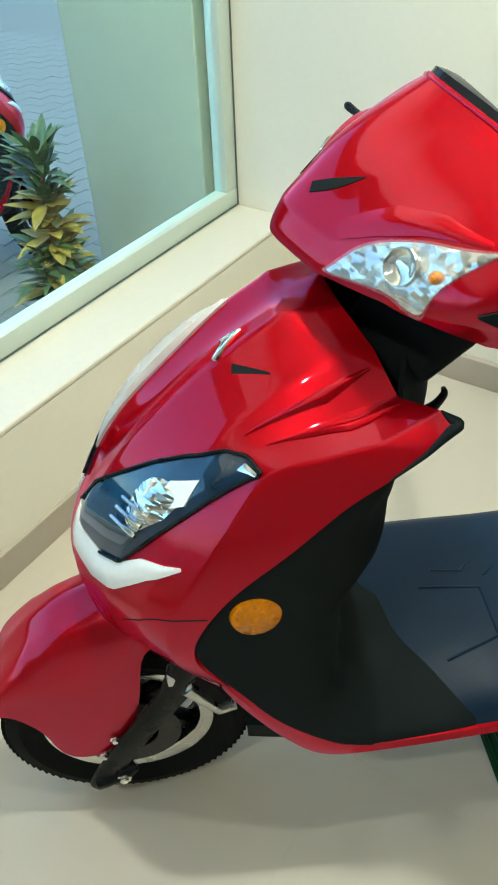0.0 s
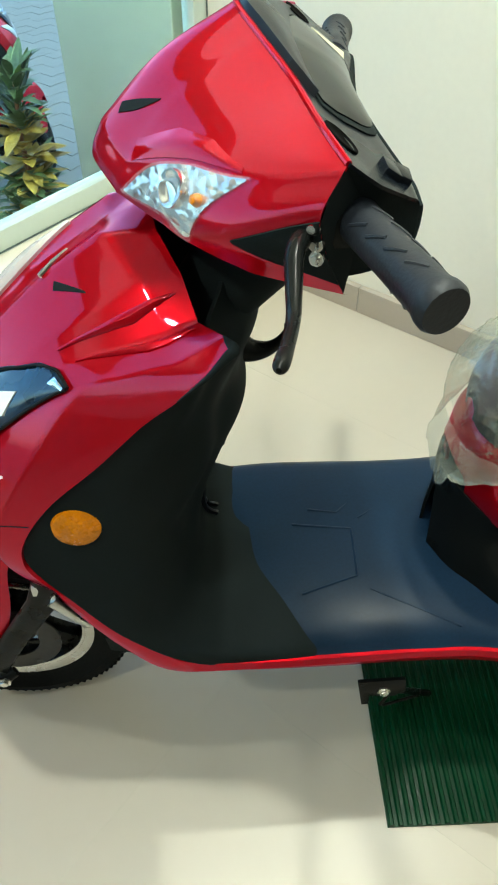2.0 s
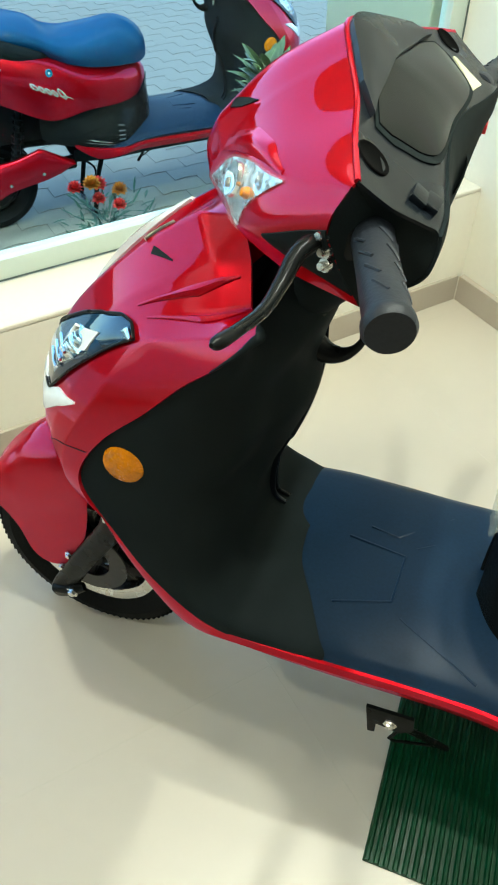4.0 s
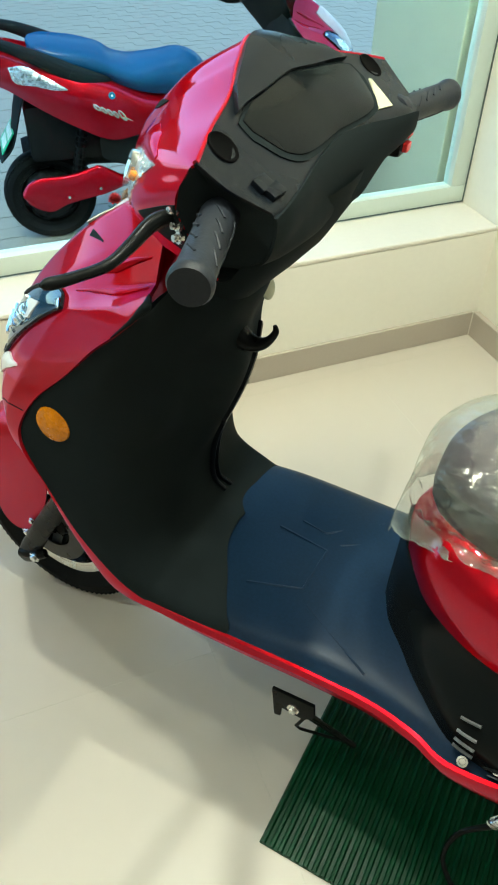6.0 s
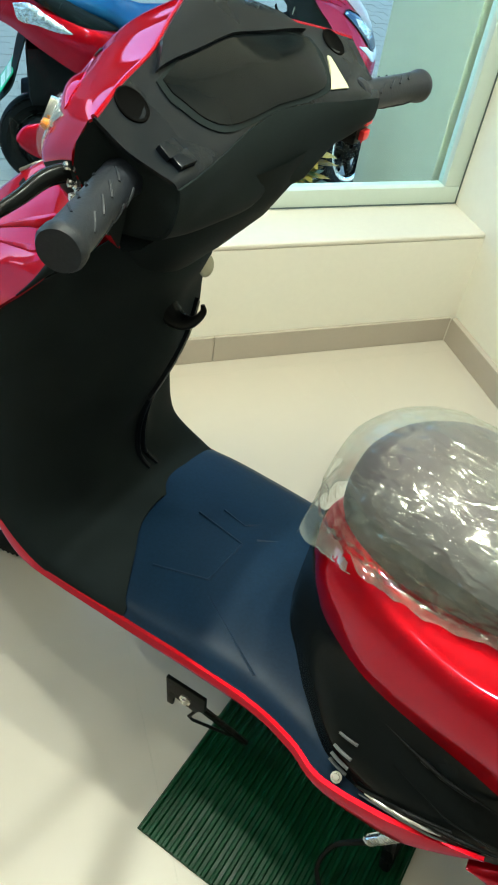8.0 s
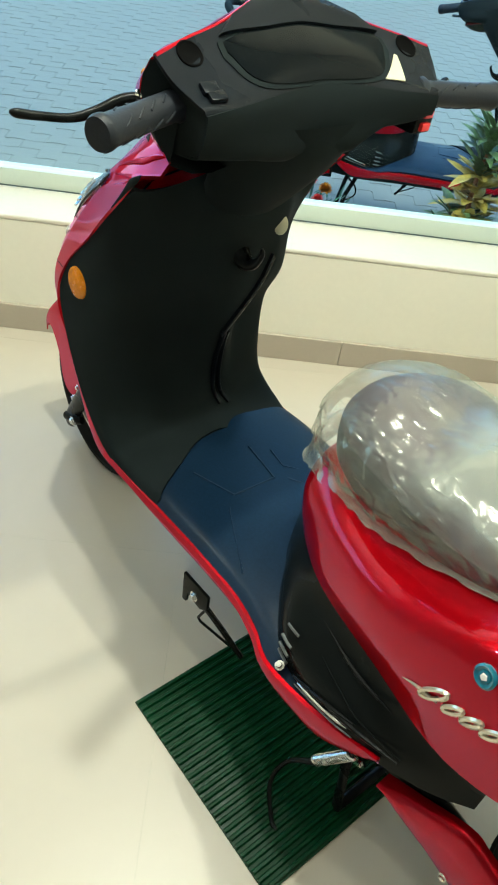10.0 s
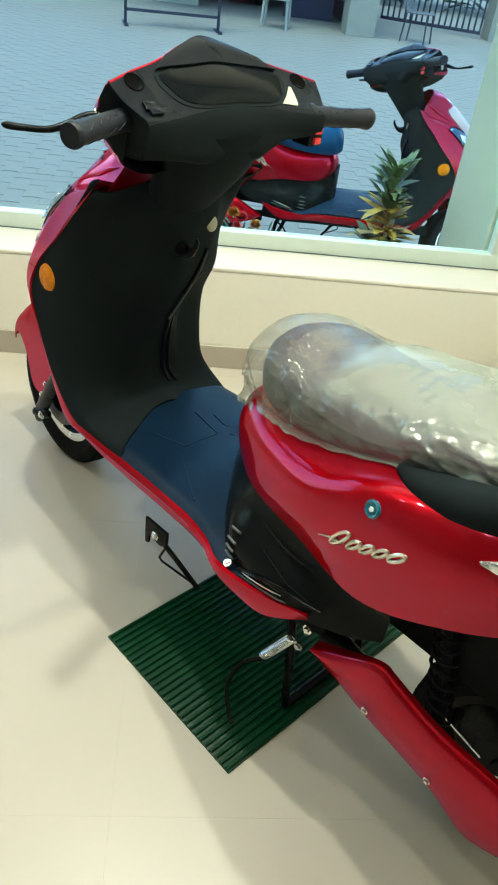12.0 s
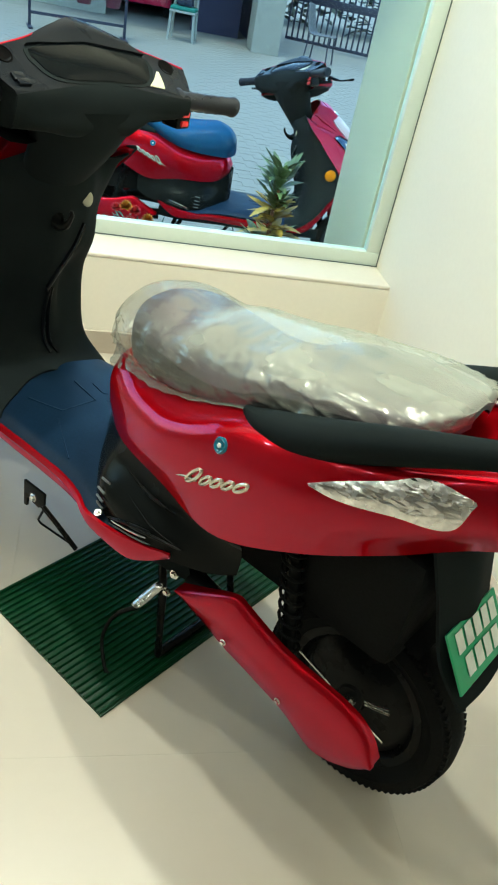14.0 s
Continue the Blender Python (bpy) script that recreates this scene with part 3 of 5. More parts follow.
def scooter(at, name, label, group):
    root = thing(name, label, "scooter", group, at)
    P = root
    steer = []

    def sp(*a, **k):
        ob = part(*a, **k)
        steer.append(ob)
        return ob

    # front wheel, fork and fender
    fw = wheel(P, 1.455, .212, .055, "front_wheel", .138, True)
    steer.append(fw)
    for sy in (1, -1):
        leg = tube([(1.522, .100 * sy, .112), (1.512, .100 * sy, .124), (1.494, .100 * sy, .155), (1.440, .100 * sy, .252), (1.364, .102 * sy, .372), (1.300, .09 * sy, .56)],
                   [.014, .021, .024, .022, .024, .022], 16)
        for v in leg.verts:
            v.co.y = .100 * sy + (v.co.y - .100 * sy) * (.55 if v.co.z < .40 else 1)
        sp("fork_leg", leg, IRON, P, "black cast fork leg")
        b = bolt((1.470, .116 * sy, .156), (0, sy, 0), .013, P, "axle_nut")
        steer.append(b)
        sp("link_arm", tube([(1.515, .110 * sy, .140), (1.470, .108 * sy, .156), (1.450, .10 * sy, .165)], [.012, .014, .010], 12), IRON, P)
    sp("brake_caliper", box(1.335, .080, .375, 1.372, .112, .425, .008), ALLOY, P, "silver brake caliper")
    sp("caliper_bracket", tube([(1.345, .105, .385), (1.315, .110, .345), (1.300, .108, .318), (1.275, .10, .318)], [.012, .009, .008, .010], 10), ALLOY, P, "silver brake bracket")
    fend = []
    for x, zt, zb, hw in [(1.385, .530, .465, .078), (1.405, .533, .440, .086), (1.422, .532, .34, .090), (1.450, .528, .262, .092), (1.490, .515, .212, .092), (1.530, .498, .200, .091),
                          (1.560, .477, .222, .090), (1.580, .459, .288, .089), (1.610, .426, .332, .088), (1.635, .392, .340, .086), (1.655, .355, .322, .082), (1.668, .318, .300, .076)]:
        h = zt - zb
        fend.append([(x, -hw, zb), (x, -hw, zb + h * .4), (x, -hw * .98, zb + h * .72), (x, -hw * .72, zb + h * .93), (x, -hw * .3, zt - .002), (x, 0, zt + .004), (x, hw * .3, zt - .002),
                     (x, hw * .72, zb + h * .93), (x, hw * .98, zb + h * .72), (x, hw, zb + h * .4), (x, hw, zb)])
    fs = Shell(fend, mirrored=False)
    sp("front_fender", thick(sheet(fs.grid(44, 30)), .004), RED, P, "glossy red front mudguard")
    for x, z in ((1.471, .252), (1.495, .206)):
        b = bolt((x, .094, z), (0, 1, 0), .009, P)
        steer.append(b)

    # nose, head lamps
    ns = nose_shell()
    part("front_cowl", thick(sheet(ns.grid(72, 100)), .005), RED, P, "glossy red front cowl with sharp creases", sharp=60)
    for sg in (1, -1):
        part("headlamp", sheet(ns.patch([(5.30, .50), (4.30, 1.14), (3.70, 1.57), (3.36, 1.93), (3.07, 2.5), (3.0, 3.14), (3.0, 3.8)],
                                        [(5.45, .58), (5.64, 1.14), (5.64, 1.64), (5.40, 2.08), (4.60, 2.5), (3.75, 3.05), (3.03, 3.85)], 42, 14, .002, .008, sign=sg, hard=True)), DARKLENS, P, "smoked blue headlamp lens")
        part("lamp_reflector", sheet(ns.patch([(4.64, 1.71), (3.86, 1.79), (3.79, 2.64)], [(4.86, 2.0), (4.60, 2.2), (4.29, 2.5)], 8, 6, .0085, .006, sign=sg)), CHROME, P, "faceted chrome lamp bowl")
        part("lamp_flag", sheet(ns.patch([(3.75, 2.05), (3.55, 2.62)], [(4.35, 2.02), (3.95, 2.72)], 6, 5, .010, 0, sign=sg, hard=True)), PEARL, P, "white reflector flag")
        part("lamp_bulb", tube([ns.at(3.85, 1.85 * sg) + np.array((.009, .006 * sg, .005)), ns.at(4.45, 1.95 * sg) + np.array((.009, .006 * sg, .005))], .0030, 8), PEARL, P, "bright lamp tube")
        for k in range(3):
            bar = [ns.at(4.72 - .20 * k, q * sg) + np.array((.011, .007 * sg, .004)) for q in (1.62, 1.80, 2.0, 2.22)]
            part("lamp_fin", tube(bar, .0026, 8), CHROME_PLAIN, P, "chrome reflector fin")
        rim = [ns.at(*q) + ns.normal(*q) * .004 for q in [(a, b * sg) for a, b in broken_line([(5.30, .50), (4.30, 1.14), (3.70, 1.57), (3.36, 1.93), (3.07, 2.5), (2.98, 3.14), (2.98, 3.85)], 44)]]
        part("lamp_border", tube(rim, .0022, 8), IRON, P, "black rubber edge of the lamp")
        low = [ns.at(*q) + ns.normal(*q) * .004 for q in [(a, b * sg) for a, b in broken_line([(5.66, 1.64), (5.42, 2.08), (4.62, 2.5), (3.77, 3.05), (3.03, 3.85)], 36)]]
        part("lamp_border", tube(low, .0020, 8), IRON, P, "black rubber edge of the lamp")
        part("lamp_tip", sheet(ns.patch([(3.05, 3.25), (3.02, 3.80)], [(3.20, 3.22), (3.08, 3.82)], 6, 3, .007, .001, sign=sg, hard=True)), CHROME_PLAIN, P, "bright strip at the lamp tip")
        edge = [ns.at(0, v * sg) for v in (4.0, 4.5, 5.0)] + [ns.at(u, 5.0 * sg) for u in (.25, .6, 1, 1.5, 2)]
        part("cowl_edging", tube(edge, [.001, .0040, .0058, .0054, .004, .003, .002, .001], 10, smooth=30), BLACK, P, "black edging round the cowl corner")
        part("lamp_trim", sheet(ns.patch([(5.35, .45), (5.67, 1.14), (5.67, 1.64), (5.44, 2.06), (5.12, 2.45), (4.83, 3.45)], [(6.07, .7), (6.35, 1.2), (6.43, 1.57), (6.07, 2.21), (5.36, 2.86), (4.87, 3.5)], 30, 5, .003, .003, sign=sg, hard=True)), PEARL, P, "white lower lamp trim")
        for hi, lo in (([(.30, 2.30), (1.5, 2.34), (2.75, 2.40)], [(.30, 2.34), (1.5, 2.62), (2.75, 2.46)]), ([(.20, 3.22), (1.4, 3.14), (2.70, 2.98)], [(.20, 3.26), (1.4, 3.40), (2.70, 3.04)])):
            part("cowl_blade", sheet(ns.patch(hi, lo, 24, 4, .0016, .0036, skirt=.004, sign=sg, hard=True)), RED, P, sharp=25)
        part("nose_slot", sheet(ns.patch([(1.96, 1.22), (1.79, 1.66)], [(2.09, 1.34), (1.81, 1.70)], 6, 3, .0012, 0, skirt=.003, sign=sg)), BLACK, P, "small black air slot")
        part("seam", sheet(ns.patch([(6.95, 2.4), (6.29, 3.07), (5.86, 3.86), (5.57, 4.9)], [(6.975, 2.4), (6.315, 3.07), (5.885, 3.86), (5.595, 4.9)], 20, 2, .0008, 0, skirt=.003, sign=sg)), BLACK, P)
    part("nose_film", sheet(ns.patch([(1.7, -.9), (2.6, -.8), (3.6, -.8), (4.8, -.8)], [(1.9, -1.7), (2.6, -1.9), (3.6, -1.8), (4.5, -1.5)], 20, 8, .004, .016, skirt=.004)), NOSEFILM, P, "clear protective film on the nose")
    wing = [ns.at(u, v) + ns.normal(u, v) * .003 for u, v in ((2.02, 1.02), (1.80, .82), (1.62, .62), (1.74, .45), (1.98, .30), (1.90, .62), (2.02, 1.02))]
    part("emblem", tube(wing, .0032, 8), CHROME_PLAIN, P, "chrome triangular nose emblem")

    # knee guard, side panels, floor
    ks = knee_shell()
    ks.out = -1.0
    part("leg_shield", thick(sheet(ks.grid(48, 52)), .006), BLACK, P, "black plastic leg shield wrapping round the sides")
    for sg in (1, -1):
        part("side_reflector", lathe([(0, .010), (.022, .009), (.029, .006), (.031, 0), (.031, -.008), (0, -.008)], (1.245, .212 * sg, .682), (-.06, sg, .10), 28), AMBER, P, "round amber reflector")
    fl = foot_shell()
    part("footboard", thick(sheet(fl.grid(40, 24)), .022), MAT_BLUE, P, "dark blue-black rubber footboard")
    for pts in ([(.960, -.024), (.863, -.009)], [(.955, .130), (.866, .097)], [(.930, -.062), (.882, -.052), (.800, -.146)], [(.848, -.036), (.837, -.044), (.700, -.168)], [(.863, -.009), (.866, .097)],
                [(.848, .124), (.837, .132), (.720, .200)]):
        part("tread_rib", tube([(x, y, .4098 - max(0, abs(y) - .10) * .09) for x, y in pts], .0026, 8), MAT_BLUE, P)
    for sg in (1, -1):
        path = [(1.318, .214, .612), (1.262, .226, .528), (1.190, .234, .430), (1.136, .241, .384), (1.06, .244, .378), (.92, .241, .378), (.80, .236, .378), (.70, .239, .380),
                (.625, .256, .384), (.57, .276, .384), (.48, .274, .392), (.41, .266, .408), (.355, .258, .426)]
        path = [(x, y - .006, z) for x, y, z in path]
        line = smooth_line(path, 60)
        g = []
        for k, (x, y, z) in enumerate(line):
            e = k / 59
            h = .004 + (.009 + .032 * max(0, min(1, (e - .72) * 6))) * min(1, e * 2.2) * min(1, (1 - e) * 7)
            if sg < 0:
                z -= .012
            tp = min(1, (1 - e) * 9)
            w = .022 * math.sin(math.pi * min(1, e / .36))
            g.append([(x, sg * (y - .003 * tp), z + .004 * tp), (x, sg * (y + .001), z + .003 * tp), (x + w * .4, sg * (y + .004 * tp), z - h * .3 - w * .3), (x + w * .78, sg * (y - .001), z - h - w * .6),
                      (x + w * .78, sg * (y - .016 * tp), z - h - .004 * tp - w * .6)])
        part("floor_trim", thick(sheet(g), .004), RED, P, "glossy red trim strip along the footboard")
        skirt = []
        for k, (x, y, z) in enumerate(line[14:50]):
            e = math.sin(math.pi * k / 35) ** .5
            skirt.append([(x, sg * (y - .004), z - .012), (x, sg * (y - .003 - .001 * e), z - .014 - .016 * e), (x, sg * (y - .008 - .006 * e), z - .016 - .034 * e)])
        part("floor_skirt", thick(sheet(skirt), .004), RED, P, "red skirt panel under the footboard edge")
    part("floor_tray", sheet([[(x, -w, .362), (x, -w * .9, .30), (x, w * .9, .30), (x, w, .362)] for x, w in ((1.26, .17), (1.12, .20), (.9, .20), (.7, .20), (.5, .22), (.36, .18))]), BLACK, P, "black under-floor tray")

    # steering neck, handlebar head
    neck = []
    for x, z, hw, d in [(.940, 1.062, .158, .070), (.945, 1.020, .135, .066), (.966, .975, .108, .062), (.998, .930, .094, .056), (1.034, .885, .084, .050), (1.068, .84, .074, .045), (1.095, .79, .060, .04)]:
        neck.append([(x + d * math.cos(a) + .03, hw * math.sin(a), z + .25 * d * math.cos(a)) for a in [2 * math.pi * k / 20 for k in range(20)]])
    sp("steering_neck", sheet(neck, close_v=True), BLACK, P, "black steering column cover")
    hs = head_shell()
    ends = np.array([(0, 3.25), (1.1, 3.02), (1.9, 3.06), (2.42, 3.42), (2.7, 3.78), (3.0, 4.0), (4.0, 4.0)])
    vs = [-4 + 8 * k / 96 for k in range(97)]
    cowl = [[hs.at(np.interp(abs(v), ends[:, 0], ends[:, 1]) * k / 36, v) for v in vs] for k in range(37)]
    sp("head_cowl", thick(sheet(cowl), .0025), RED, P, "glossy red handlebar cowl with a pointed beak", sharp=60)
    under = []
    for f in (0, .35, .7, 1.0):
        row = []
        for q in cowl[-1]:
            q = q + np.array((-.004, 0, -.001))
            row.append(q * (1 - f) + np.array((.985, q[1] * .45, .975)) * f + np.array((0, 0, -.012 * math.sin(math.pi * f))))
        under.append(row)
    sp("under_cowl", sheet(under), BLACK, P, "black underside of the handlebar cowl")
    sp("cowl_rim", tube([hs.at(0, -3.97 + 7.94 * k / 48) + np.array((-.002, 0, .0008)) for k in range(49)], .0030, 8), RED, P, "thin red rim round the dashboard")
    ds = dash_shell()
    ds.out = -1.0
    sp("dashboard", thick(sheet(ds.grid(21, 48, 0, 3)), .003), DASH, P, "satin dark grey dashboard cover")
    sp("rear_handlebar_cover", thick(sheet(ds.grid(21, 48, 3, 6)), .003), BLACK, P, "black rear handlebar cover")
    sp("screen_bezel", sheet(ds.patch([(.98, -2.12), (.98, -1.1), (1.0, 0), (.98, 1.1), (.98, 2.12)], [(1.48, -2.12), (2.68, -1.58), (3.0, 0), (2.68, 1.58), (1.48, 2.12)], 24, 10, .0015, .001)), BLACK, P, "black gap round the instrument screen")
    sp("instrument_screen", sheet(ds.patch([(1.08, -1.98), (1.08, -1.1), (1.14, 0), (1.08, 1.1), (1.08, 1.98)], [(1.40, -1.98), (2.55, -1.48), (2.86, 0), (2.55, 1.48), (1.40, 1.98)], 24, 12, .003, .004)), SCREEN, P, "dark glossy instrument screen")
    sp("screen_hood", sheet(ds.patch([(.06, -1.75), (.03, -.8), (.03, 0), (.03, .8), (.06, 1.75)], [(.78, -2.05), (1.14, -1.05), (1.20, 0), (1.14, 1.05), (.78, 2.05)], 24, 8, .007, .006, skirt=.010)), DASH, P, "peaked grey hood over the instrument screen")
    for sg in (1, -1):
        cap = [hs.at(u, 4 * sg) for u in (0, .5, 1, 1.5, 2, 2.5, 3, 3.5, 4)] + [ds.at(u, 4 * sg) for u in (6, 5.5, 5, 4.5, 4, 3.5, 3, 2.5, 2, 1.5, 1, .5)]
        mid = np.mean(cap, axis=0) - np.array((0, .012 * sg, 0))
        bm = bmesh.new()
        ring = [bm.verts.new(p) for p in cap]
        hub = bm.verts.new(mid)
        for a, b in zip(ring, ring[1:] + ring[:1]):
            bm.faces.new((a, b, hub))
        sp("switch_housing", bm, BLACK, P, "black switch housing")
        sp("lever_recess", sheet(hs.patch([(3.10, 3.10), (3.00, 3.42), (2.93, 3.70), (2.90, 4.0)], [(3.16, 3.12), (3.52, 3.42), (3.70, 3.72), (3.82, 4.0)], 14, 8, .002, .002, sign=sg)), BLACK, P, "black recess for the brake lever")
        sp("indicator", sheet(hs.patch([(2.80, 1.12), (2.14, 1.43), (2.03, 1.93), (2.06, 2.5), (2.06, 2.95)], [(2.86, 1.18), (2.88, 1.93), (3.24, 2.42), (2.62, 2.62), (2.10, 2.96)], 24, 10, .003, .008, sign=sg)), LENS, P, "clear indicator lens")
        sp("indicator_bowl", sheet(hs.patch([(2.78, 1.16), (2.18, 1.45), (2.07, 1.93), (2.10, 2.5), (2.09, 2.9)], [(2.83, 1.22), (2.84, 1.93), (3.15, 2.40), (2.58, 2.60), (2.12, 2.92)], 20, 8, .0015, .002, sign=sg)), INDICATOR, P, "faceted silver indicator bowl")
        sp("indicator_bulb", lathe([(0, .010), (.004, .009), (.006, .004), (.006, -.004), (0, -.004)], hs.at(2.5, 2.45 * sg), hs.normal(2.5, 2.45 * sg), 14), AMBER, P, "amber bulb")
        sp("cowl_brow", sheet(hs.patch([(1.72, .92), (1.42, 1.45), (1.46, 2.05), (1.86, 2.75)], [(2.02, 1.10), (1.98, 1.50), (1.97, 2.05), (2.02, 2.80)], 24, 8, .0008, .0050, skirt=.003, sign=sg, hard=True)), RED, P, "creased brow over the indicator", sharp=25)
        iu, iv = 2.42, 2.02 * sg
        ic, inn = hs.at(iu, iv), hs.normal(iu, iv)
        inn = inn * (1 if inn[0] > 0 else -1)
        sp("indicator_reflector", lathe([(.0, .004), (.006, .0045), (.011, .006), (.0145, .009), (.0165, .0095), (.0172, .006), (.0172, 0)], ic, inn, 28), CHROME_PLAIN, P, "round bright reflector")
        sp("beak_slot", sheet(hs.patch([(1.62, .24), (1.42, .50), (1.22, .80)], [(1.73, .33), (1.53, .58), (1.24, .80)], 10, 3, .001, 0, skirt=.003, sign=sg)), BLACK, P, "narrow black slot")
        u, v = .72, 2.93 * sg
        sp("mirror_socket", lathe([(0, .0005), (.014, .0005), (.0165, .0022), (.018, .0018), (.019, -.003), (0, -.003)], ds.at(u, v), -ds.normal(u, v), 24), SOCKET, P, "round black mirror socket")
        # bar, grip and lever
        g0, g1 = (np.array((.958, .205, 1.080)), np.array((.906, .353, 1.076))) if sg > 0 else (np.array((.922, -.185, 1.066)), np.array((.892, -.352, 1.054)))
        d = (g1 - g0) / np.linalg.norm(g1 - g0)
        gl = np.linalg.norm(g1 - g0)
        prof = [(0, 0), (.017, 0), (.0225, .003), (.0235, .012), (.0195, .020)]
        prof += [(.0188, .030), (.0184, gl * .5)]
        prof += [(.0192, gl - .018), (.0212, gl - .012), (.0215, gl - .005), (.019, gl), (0, gl)]
        grip = sp("grip", lathe(prof, g0, d, 28), GRIP, P, "black ribbed rubber handgrip")
        e1 = np.cross(d, (0, 0, 1.0))
        e1 /= np.linalg.norm(e1)
        e2 = np.cross(e1, d)
        for k in range(4):
            for off in (0.4, 1.7, 3.0, 4.4):
                pts = []
                for q in range(5):
                    a = off + .20 * k + .55 * q / 4
                    pts.append(g0 + d * (.040 + .024 * k + .016 * q / 4) + (e1 * math.cos(a) + e2 * math.sin(a)) * .0186)
                sp("grip_rib", tube(pts, .0016, 6), GRIP, grip)
        lev = [(.985, .225 * sg, 1.076), (1.003, .261 * sg, 1.074), (1.007, .295 * sg, 1.064), (1.010, .330 * sg, 1.058), (1.018, .370 * sg, 1.062), (1.024, .394 * sg, 1.066), (1.026, .402 * sg, 1.068)]
        sp("brake_lever", tube(lev, [.0095, .0085, .0070, .0058, .0056, .0060, .002], 12, smooth=32), IRON, P, "black brake lever")
        sp("lever_clamp", box(.945, .225 * sg - .014, 1.058, 1.000, .225 * sg + .014, 1.090, .007), IRON, P, "black lever clamp")
        for x, z in ((.987, 1.084), (.984, 1.069), (.983, 1.056)):
            b = bolt((x, .245 * sg, z), (0.5, 1.0 * sg, .2), .0065, P)
            steer.append(b)
    # left and right switches
    for y in (1.9, 2.3):
        p, n = ds.at(y, 3.06), -ds.normal(y, 3.06)
        m = Matrix.Translation(p) @ Vector(n).to_track_quat("Z", "Y").to_matrix().to_4x4()
        sp("switch_button", box(-.012, -.008, -.004, .012, .008, .006, .002, None, m), DASH, P, "grey rocker switch")
    sp("right_switch_box", box(.905, -.232, 1.008, .955, -.192, 1.060, .006), IRON, P, "black switch box under the throttle")
    for z in (1.020, 1.039):
        sp("red_switch", box(.898, -.220, z - .006, .907, -.202, z + .006, .002), REDLENS, P, "small red push switch")
    sp("warning_sticker", sheet(ds.patch([(1.50, -2.26), (1.50, -2.34)], [(2.62, -1.66), (2.56, -2.30)], 4, 8, .002, 0, skirt=.002, hard=True)), STICKER, P, "cream triangular sticker")
    # bag hook, key switch
    part("bag_hook", tube([(1.046, .002, .790), (1.026, .004, .784), (1.006, .006, .788), (.991, .008, .801), (.982, .009, .817), (.984, .009, .827)], [.020, .015, .010, .0065, .005, .003], 12, smooth=24), IRON, P, "black bag hook")
    part("key_switch", lathe([(0, .008), (.010, .008), (.014, .004), (.015, 0), (0, 0)], (1.056, -.084, .836), (-.80, -.50, .30), 24), IRON, P, "black key switch")
    fob = lathe([(0, .003), (.010, .0028), (.013, .0012), (.0135, 0), (.013, -.0012), (0, -.002)], (0, 0, 0), (0, 0, 1), 28)
    fob.transform(Matrix.Translation((1.038, -.080, .833)) @ Vector((-.88, .30, .12)).to_track_quat("Z", "Y").to_matrix().to_4x4() @ Matrix.Diagonal((1.0, 1.3, 1.0, 1.0)))
    part("key_fob", fob, STICKER, P, "cream oval key tag")
    for v in (-.45, -.75):
        part("ridge", sheet(ks.patch([(4.2, v * .6), (5.2, v * .9), (6.9, v * 1.25)], [(4.2, v * .6 - .10), (5.2, v * .9 - .12), (6.9, v * 1.25 - .12)], 14, 3, .006, .003)), DASH, P)
    part("ridge", sheet(ks.patch([(2.30, -1.58), (3.36, -.57), (4.15, -.06)], [(2.42, -1.74), (3.50, -.72), (4.30, -.20)], 14, 3, .006, .003)), DASH, P)
    # rear body
    rs = rear_shell()
    rs.out = -1.0
    panels = {}
    part("rear_body", thick(sheet(rs.grid(60, 54)), .005), RED, P, "glossy red rear side panels")
    for sg in (1, -1):
        low = []
        for x, y, z, y2, z2 in [(.745, .02, .57, .03, .405), (.722, .075, .562, .085, .405), (.690, .118, .55, .125, .404), (.640, .150, .538, .185, .402), (.562, .190, .537, .246, .404),
                                (.432, .220, .540, .262, .406), (.345, .230, .535, .246, .42), (.282, .230, .528, .222, .43), (.235, .226, .53, .20, .45)]:
            low.append([(x, sg * (y - .004), z + .004), (x, sg * (y + (y2 - y) * .4 - .012), z * .7 + z2 * .3), (x, sg * (y2 - .004), z * .3 + z2 * .7), (x, sg * y2, z2 - .01)])
        panel = Shell(low, False)
        panels[sg] = panel
        part("lower_side_panel", thick(sheet(panel.grid(40, 10)), .005), PANEL, P, "glossy black lower side panel")
        for k in range(4):
            rib = [panel.at(3.90 + .13 * q - .01 * k, 2.78 - .34 * k - .05 * q) + np.array((0, .0055 * sg, .001)) for q in (0, .5, 1, 1.5, 2)]
            part("vent_rib", tube(rib, .0026, 6), GREYTRIM, P, "slanted light grey grille rib")
        part("rear_indicator", sheet(rs.patch([(6.14, 3.36), (6.45, 3.10), (6.95, 2.72), (7.36, 2.35), (7.90, 3.0)], [(6.16, 3.42), (6.5, 3.55), (7.14, 3.62), (7.72, 3.88), (7.92, 3.1)], 24, 10, .003, .005, sign=sg)), PRISM, P, "clear faceted rear indicator lens")
        part("grab_rail", tube([(.310, .168 * sg, .744), (.25, .184 * sg, .750), (.16, .194 * sg, .782), (.03, .186 * sg, .842), (-.08, .160 * sg, .884), (-.17, .120 * sg, .905), (-.21, .05 * sg, .915), (-.215, 0, .916)],
                               [.008, .028, .034, .028, .021, .018, .017, .017], 14, smooth=40), BLACK, P, "black moulded grab rail")
        sc = [(.352, .314, .322), (.300, .284, .352), (.225, .260, .396), (.190, .254, .391), (.116, .240, .369), (.060, .227, .362), (.0, .199, .361), (-.036, .203, .359), (-.076, .224, .349), (-.105, .250, .327), (-.124, .282, .298)]
        g = []
